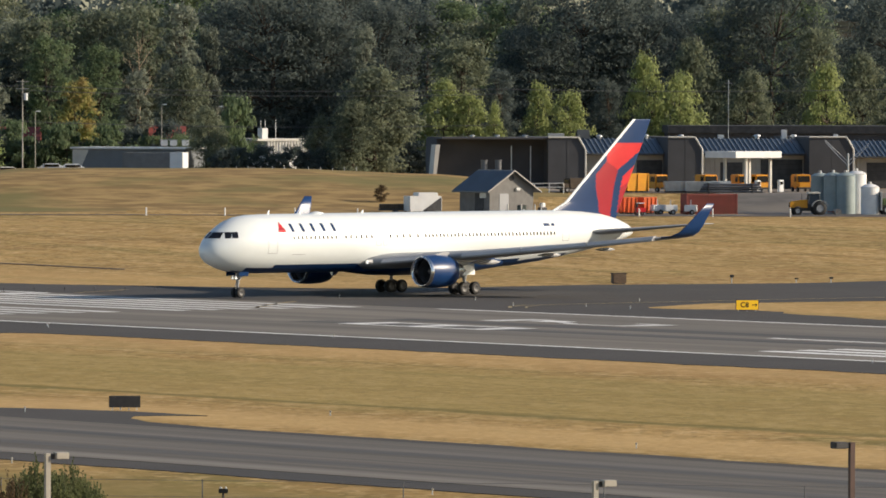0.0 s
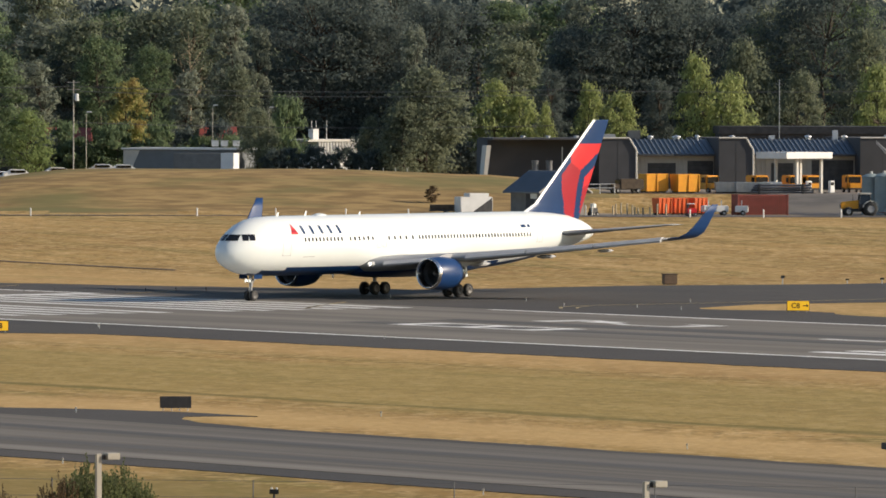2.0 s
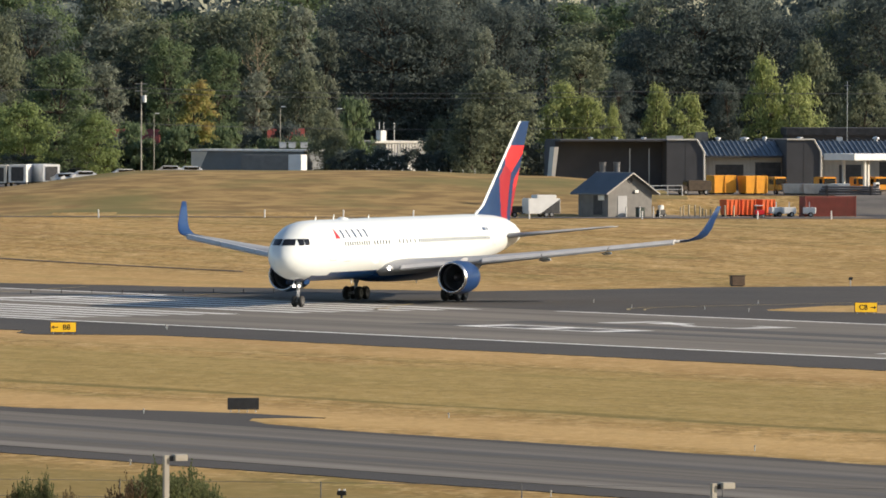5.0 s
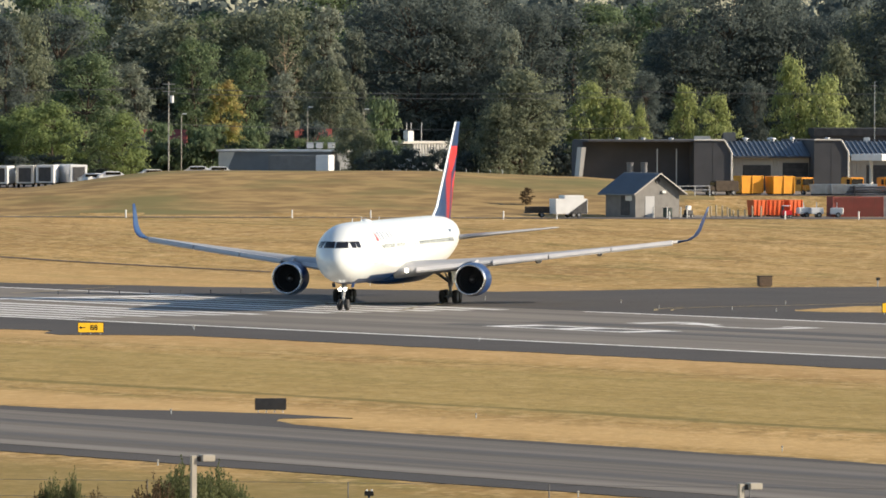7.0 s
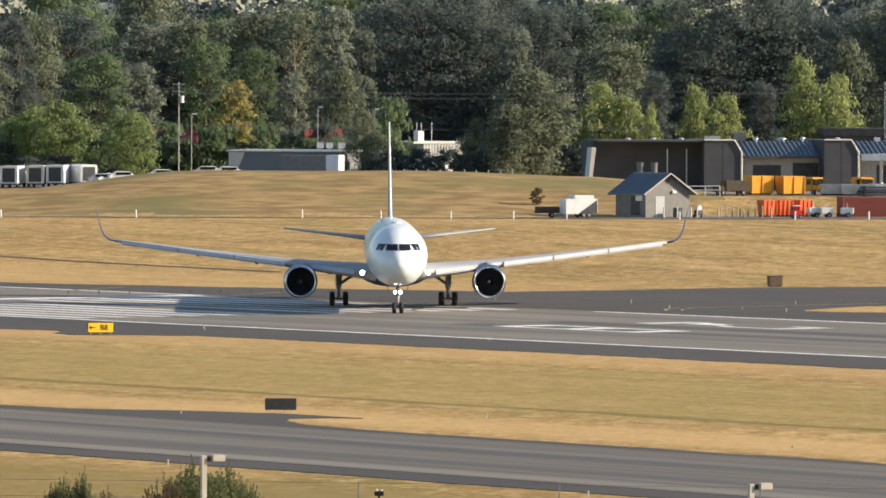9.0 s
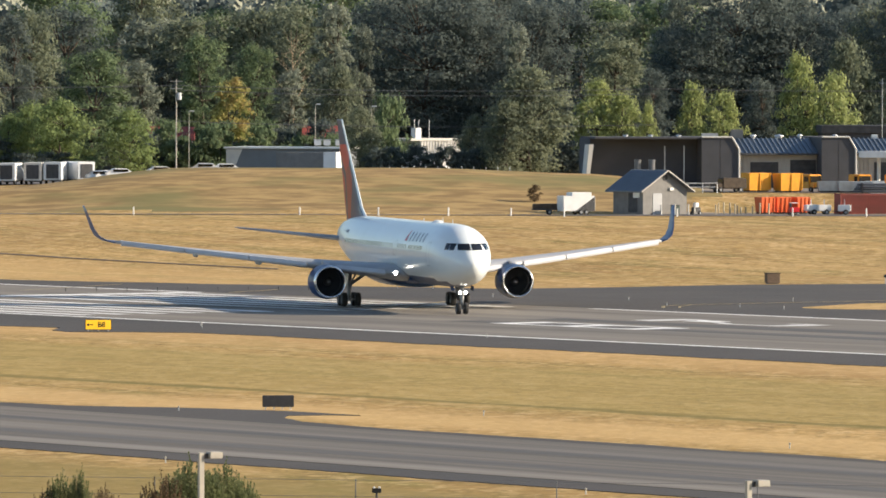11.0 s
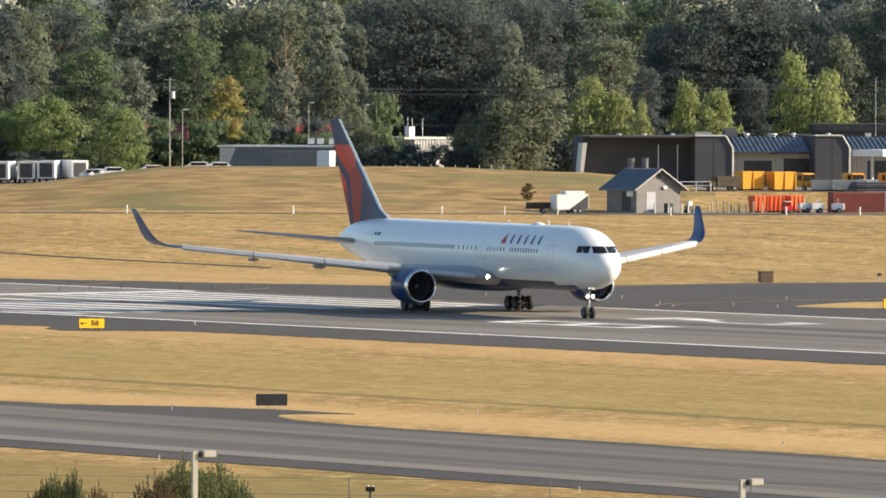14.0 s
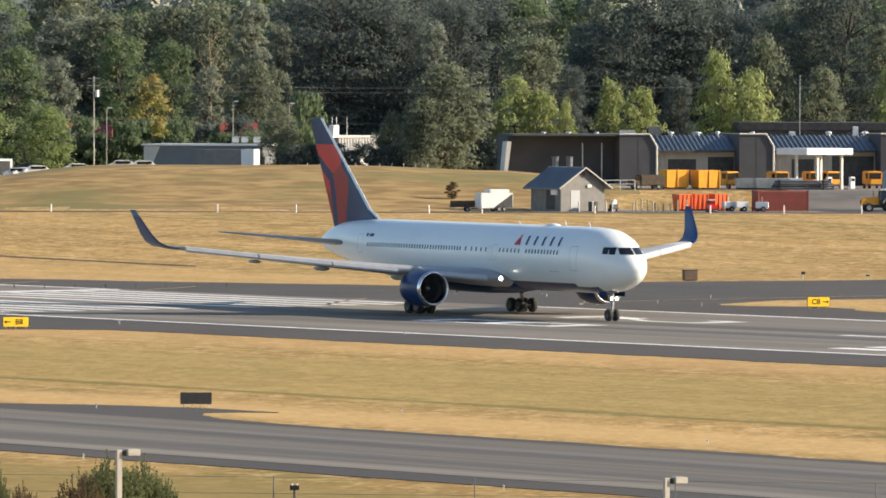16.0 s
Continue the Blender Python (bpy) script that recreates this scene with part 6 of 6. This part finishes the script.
PROTO = {}
for key, shape, h, w, mat, cl, per, size, lab, bare in (
        ("round_green", "round", 10, 10, "leaf_fresh", 70, 95, 0.28, "rounded leafy green tree", 0.06), ("round_bright", "round", 10, 8.5, "leaf_bright", 66, 90, 0.27, "bright yellow-green leafy tree", 0.06),
        ("autumn", "tall", 12, 6.5, "leaf_autumn", 56, 80, 0.32, "tree turning autumn gold and orange", 0.08), ("poplar", "tall", 20, 7.5, "leaf_grey", 84, 95, 0.29, "tall pale grey-green poplar tree", 0.06),
        ("olive", "round", 15, 12, "leaf_olive", 100, 105, 0.31, "full olive-green deciduous tree", 0.04), ("olive_tall", "tall", 22, 12, "leaf_olive", 110, 100, 0.33, "tall olive-green deciduous tree", 0.05),
        ("dark_wide", "wide", 28, 20, "leaf_dark", 170, 145, 0.32, "huge dark green spreading tree", 0.05), ("dark_tall", "tall", 30, 14, "leaf_dark", 130, 120, 0.31, "tall dark green tree", 0.05),
        ("mid_tall", "tall", 24, 12, "leaf_mid", 110, 100, 0.33, "tall mid-green deciduous tree", 0.05), ("cone", "cone", 24, 9, "leaf_dark", 105, 85, 0.31, "dark pointed conifer tree", 0.04),
        ("hedge", "wide", 5, 6.5, "leaf_mid", 46, 75, 0.28, "dense green hedge shrub", 0.02), ("hedge_dark", "wide", 6, 7, "leaf_dark", 46, 70, 0.31, "dense dark green shrub", 0.02),
        ("dry_bush", "round", 2.2, 2.2, "leaf_dry", 34, 46, 0.12, "dry brown twiggy shrub on the bank", 0.02)):
    PROTO[key] = (tree_proto(shape, h, w, mat, cl, per, size, lab, bare), h, w)


def brush_proto(key, h, w, stems, mat, label):
    """A shrub of many thin upward shoots, each clothed in small leaves."""
    th = empty("shrub", pose(0, 0, -50), label, "shrub")
    bm = bmesh.new()
    vs, fs = [], []
    for k in range(stems):
        a, out = rng.uniform(0, 2 * math.pi), math.sqrt(rng.uniform(0.0, 1.0))
        foot = Vector((0.25 * w * out * math.cos(a), 0.25 * w * out * math.sin(a), 0))
        tall = h * (1 - 0.38 * out ** 2) * rng.uniform(0.78, 1.02)
        tip = Vector((0.5 * w * out * math.cos(a), 0.5 * w * out * math.sin(a), tall)) + Vector(rng.normal(size=3) * 0.04 * w)
        mid = foot.lerp(tip, 0.55) + Vector((0, 0, 0.1 * tall))
        tube(bm, foot, mid, 0.022, 0.014, n=4, caps=False)
        tube(bm, mid, tip, 0.014, 0.005, n=4, caps=False)
        n = 62
        for i in range(n):
            t = 1 - 0.82 * rng.uniform(0, 1) ** 1.2
            p = (foot.lerp(mid, t / 0.55) if t < 0.55 else mid.lerp(tip, (t - 0.55) / 0.45)) + Vector(rng.normal(size=3) * (0.11 - 0.07 * t))
            d = Vector(rng.normal(size=3) + np.array([0, 0, 0.7])).normalized()
            u = d.cross(Vector(rng.normal(size=3))).normalized()
            L = rng.uniform(0.09, 0.19)
            j = len(vs)
            vs += [p, p + d * L * 0.5 + u * L * 0.36, p + d * L, p + d * L * 0.5 - u * L * 0.36]
            fs.append((j, j + 1, j + 2, j + 3))
    part("branches", bm, M["bark"], th, "thin brown shoots")
    me = bpy.data.meshes.new("foliage")
    me.from_pydata(vs, [], fs)
    me.materials.append(M[mat])
    ob = new("foliage", me)
    ob.parent = th
    PROTO[key] = (th, h, w)


brush_proto("brush", 4, 5, 210, "leaf_brush", "twiggy olive-green bush by the fence")
brush_proto("brush_dry", 4, 5, 120, "leaf_dry", "twiggy brown-tipped bush by the fence")
used = set()


def plant(key, x, y, h, w, turn=None, z=None):
    th, h0, w0 = PROTO[key]
    m = pose(x, y, (rise(x, y) if z is None else z), 0, 0, rng.uniform(0, 360) if turn is None else turn)
    if key not in used:
        used.add(key)
        th.matrix_basis = m
        ob = th
    else:
        ob = copy_thing(th, m)
    ob.scale = (w / w0, w / w0, h / h0)
    return ob


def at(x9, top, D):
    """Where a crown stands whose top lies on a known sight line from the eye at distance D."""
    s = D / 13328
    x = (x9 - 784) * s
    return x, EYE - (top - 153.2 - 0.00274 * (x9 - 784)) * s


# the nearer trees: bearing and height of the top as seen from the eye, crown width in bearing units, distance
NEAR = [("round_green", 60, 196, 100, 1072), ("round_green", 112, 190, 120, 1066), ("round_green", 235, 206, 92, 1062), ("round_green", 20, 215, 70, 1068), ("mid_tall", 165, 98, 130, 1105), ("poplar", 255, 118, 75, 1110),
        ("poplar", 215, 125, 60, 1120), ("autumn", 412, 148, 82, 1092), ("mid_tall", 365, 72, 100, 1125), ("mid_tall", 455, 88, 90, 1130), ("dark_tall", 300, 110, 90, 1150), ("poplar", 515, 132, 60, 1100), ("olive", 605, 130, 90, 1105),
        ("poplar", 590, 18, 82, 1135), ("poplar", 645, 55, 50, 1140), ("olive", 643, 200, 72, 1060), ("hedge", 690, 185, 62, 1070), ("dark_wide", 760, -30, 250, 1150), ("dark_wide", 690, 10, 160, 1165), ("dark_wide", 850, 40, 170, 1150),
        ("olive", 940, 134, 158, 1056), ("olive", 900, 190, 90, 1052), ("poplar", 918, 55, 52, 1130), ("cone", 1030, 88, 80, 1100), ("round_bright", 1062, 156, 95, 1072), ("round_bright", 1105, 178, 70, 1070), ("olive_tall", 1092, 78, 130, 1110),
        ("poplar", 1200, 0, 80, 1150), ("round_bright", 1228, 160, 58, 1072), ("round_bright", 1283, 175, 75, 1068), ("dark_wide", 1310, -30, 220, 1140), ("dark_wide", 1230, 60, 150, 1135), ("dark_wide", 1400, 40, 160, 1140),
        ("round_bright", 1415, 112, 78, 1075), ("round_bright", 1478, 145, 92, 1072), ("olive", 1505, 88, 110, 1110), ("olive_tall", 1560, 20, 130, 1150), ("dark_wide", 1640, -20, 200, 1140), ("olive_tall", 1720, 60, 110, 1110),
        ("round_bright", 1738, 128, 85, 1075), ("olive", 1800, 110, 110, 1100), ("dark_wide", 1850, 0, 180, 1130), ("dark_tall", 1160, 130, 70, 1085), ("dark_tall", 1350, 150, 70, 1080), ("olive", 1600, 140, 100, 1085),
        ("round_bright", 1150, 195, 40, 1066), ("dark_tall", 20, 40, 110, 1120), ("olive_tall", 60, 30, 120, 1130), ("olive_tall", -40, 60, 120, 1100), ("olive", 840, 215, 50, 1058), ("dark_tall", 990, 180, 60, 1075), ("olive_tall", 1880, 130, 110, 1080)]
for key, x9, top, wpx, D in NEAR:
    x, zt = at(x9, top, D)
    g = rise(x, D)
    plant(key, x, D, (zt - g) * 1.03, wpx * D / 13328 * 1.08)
for k in range(15):
    plant("hedge" if k % 3 else "hedge_dark", -42 + 2.1 * k, 1083 + 3 * math.sin(k * 2.3), 6.2 + 1.8 * math.sin(k * 1.7), 5.6)
for k in range(20):
    plant("hedge_dark", -12 + 4.2 * k if k > 3 else -66 + 4 * k, 1064 + 4 * math.sin(k * 2.1) + (20 if k > 8 else 0), 4.6 + 1.3 * math.sin(k * 1.9), 6.5)
for k in range(9):
    plant("hedge_dark", -9 + 2.0 * k, 1052 + math.sin(k), 4.3 + 0.5 * math.sin(2.7 * k), 3.6)
# the wood behind, rank on rank up the slope
kinds = ("olive_tall", "dark_tall", "mid_tall", "dark_wide", "cone", "poplar", "mid_tall", "olive_tall")
for row, (D, n, h) in enumerate(((1165, 15, 23), (1200, 15, 27), (1255, 13, 30))):
    for k in range(n):
        x = -82 + 190 * (k + rng.uniform(0.1, 0.9)) / n
        key = kinds[int(rng.integers(len(kinds)))]
        if -10 < x < 20 and row < 3:
            key = ("dark_wide", "dark_tall")[k % 2]
        # paler kinds on the left stand in for the haze on that slope
        if x < -18:
            key = ("olive_tall", "mid_tall", "poplar", "olive_tall", "mid_tall", "dark_tall")[int(rng.integers(6))]
        y = D + rng.uniform(-14, 14)
        plant(key, x * D / 1100, y, h * rng.uniform(0.8, 1.2), (15 if key != "dark_wide" else 20) * rng.uniform(0.8, 1.15))
# the far hillside wood, one closed canopy; its leaf colour includes the haze
cs, rs = [], []
for k in range(1050):
    x, y = rng.uniform(-140, 170), rng.uniform(1300, 1690)
    t = rng.uniform(0.25, 1.0)
    cs.append((x, y, rise(x, y) + 28 * t))
    rs.append(rng.uniform(3.6, 6.4) * (1.25 - 0.5 * t))
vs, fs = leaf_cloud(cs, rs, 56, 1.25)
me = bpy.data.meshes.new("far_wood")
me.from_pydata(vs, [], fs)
me.materials.append(M["leaf_far_haze"])
tagged(new("far_wood", me), "distant wood covering the hillside, haze blue in its leaf colour", "wood", kind="stuff")
# bare dead tree
th = empty("dead_tree", put(-22.3, 1128), "leafless grey-brown dead tree", "tree")
bm = bmesh.new()
zt = 21.5
tube(bm, (0, 0, 0), (0.3, 0, zt * 0.6), 0.2, 0.1, n=7)
tube(bm, (0.3, 0, zt * 0.6), (-0.2, 0, zt), 0.1, 0.02, n=6)
part("trunk", bm, M["wood"], th)
for k in range(22):
    a, z = rng.uniform(0, 6.28), zt * (0.45 + 0.5 * k / 22)
    L = rng.uniform(1.5, 3.6) * (1.25 - k / 24)
    bm = bmesh.new()
    p, q = Vector((0.2, 0, z)), Vector((1.15 * L * math.cos(a), 0.9 * L * math.sin(a), z + L * 1.0))
    tube(bm, p, q, 0.05, 0.015, n=5, caps=False)
    for _ in range(3):
        tube(bm, p.lerp(q, rng.uniform(0.4, 0.9)), q + Vector(rng.normal(size=3) * 0.7), 0.022, 0.01, n=4, caps=False)
    part("limb", bm, M["wood"], th)
plant("dry_bush", 11.9, 951, 2.1, 2.0)

# ---- foreground: car park lamps, bushes and a fence wire ----
def park_lamp(x, y, top, mat, arm, double=False):
    th = empty("car_park_lamp", pose(x, y, 0, 0, 0, 24), "square-headed car park lamp on a slim post", "lamp", "car park lamps")
    bm = bmesh.new()
    box(bm, -0.085, 0.085, -0.085, 0.085, 0, top)
    part("post", bm, mat, th)
    bm = bmesh.new()
    box(bm, 0.085 if arm > 0 else -0.24, 0.24 if arm > 0 else -0.085, -0.05, 0.05, top - 0.2, top - 0.03)
    part("bracket", bm, M["board"], th, "dark bracket")
    bm = bmesh.new()
    a, b = (0.24, 0.70) if arm > 0 else (-0.70, -0.24)
    box(bm, a, b, -0.22, 0.22, top - 0.2, top + 0.02, bevel=0.02)
    part("head", bm, M["pole"] if arm > 0 else M["board"], th, "boxy lamp head")


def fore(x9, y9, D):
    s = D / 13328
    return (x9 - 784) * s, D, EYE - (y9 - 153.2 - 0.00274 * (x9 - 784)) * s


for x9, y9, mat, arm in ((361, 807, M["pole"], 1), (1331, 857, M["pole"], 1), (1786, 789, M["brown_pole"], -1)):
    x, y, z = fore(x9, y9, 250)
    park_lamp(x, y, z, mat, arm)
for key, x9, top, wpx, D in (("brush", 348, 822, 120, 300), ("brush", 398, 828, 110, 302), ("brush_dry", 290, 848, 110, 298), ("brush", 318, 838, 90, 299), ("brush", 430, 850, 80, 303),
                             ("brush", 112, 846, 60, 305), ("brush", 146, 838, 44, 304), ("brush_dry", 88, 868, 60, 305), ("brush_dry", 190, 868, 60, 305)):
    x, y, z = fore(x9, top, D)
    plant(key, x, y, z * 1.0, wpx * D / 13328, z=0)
fence = empty("wire_fence", pose(0, 322, 0), "thin wire airfield fence on slim posts", "fence")
for z in (1.2, 1.9):
    bm = bmesh.new()
    tube(bm, (-40, 0, z), (60, 0, z - 0.85), 0.009, n=5)
    part("wire", bm, M["wire"], fence)
for k in range(12):
    x = -38 + 8.6 * k
    bm = bmesh.new()
    tube(bm, (x, 0, 0), (x, 0, 1.95 - 0.0085 * (x + 40)), 0.025, n=6)
    part("fence_post", bm, M["wire"], fence)

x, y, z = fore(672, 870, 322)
th = empty("junction_post", pose(x, y, 0), "black junction post with two pale caps at the fence", "post")
bm = bmesh.new()
tube(bm, (0, 0, 0), (0, 0, z - 0.2), 0.05, n=8)
part("stem", bm, M["board"], th)
bm = bmesh.new()
box(bm, -0.2, 0.2, -0.1, 0.1, z - 0.2, z, bevel=0.02)
part("box", bm, M["sign_black"], th)
for k in (-0.1, 0.12):
    bm = bmesh.new()
    tube(bm, (k, -0.02, z), (k, -0.02, z + 0.07), 0.045, n=8)
    part("cap", bm, M["white_box"], th)

# ---- what moves: the airliner turns on to the runway, its wheels rolling ----
# seconds, nose x, nose y, heading in degrees
TAXI = [
    (0.0, -7.74, 646.9, 223.3), (1.0, -9.27, 643.2, 227.15), (2.0, -10.40, 639.1, 231.5), (3.0, -11.11, 634.8, 236.25), (4.0, -11.29, 630.4, 241.46),
    (5.0, -10.86, 626.0, 247.0), (6.0, -9.85, 621.7, 252.9), (7.0, -8.29, 617.3, 259.04), (8.0, -6.18, 612.9, 265.2), (9.0, -3.57, 608.5, 271.25),
    (10.0, -0.60, 604.1, 276.9), (11.0, 2.75, 599.6, 282.1), (12.0, 6.36, 595.1, 286.95), (13.0, 10.25, 590.6, 291.2), (14.0, 14.08, 586.0, 294.15),
    (15.0, 17.88, 581.4, 296.25), (16.0, 21.81, 576.7, 297.45),
]


def motions():
    walk(plane, [(t, pose(x, y, 0.055, 0, 0, h)) for t, x, y, h in TAXI])
    for ob, (wx, wy, wz), r in WHEELS:
        rows, roll, last = [], 0.0, None
        gx, gy = ob.parent.location.x + wx, ob.parent.location.y + wy
        for i in range(161):
            t = 0.1 * i
            k = min(int(t), 15)
            a, b = TAXI[k], TAXI[k + 1]
            x, y, h = (a[j] + (b[j] - a[j]) * (t - k) for j in (1, 2, 3))
            c, s = math.cos(radians(h)), math.sin(radians(h))
            p = (x + c * gx - s * gy, y + s * gx + c * gy)
            if last:
                roll += min(85.0, math.degrees(((p[0] - last[0]) * c + (p[1] - last[1]) * s) / r))
            last = p
            rows.append((t, pose(wx, wy, wz, 0, roll, 0)))
        walk(ob, rows)


motions()
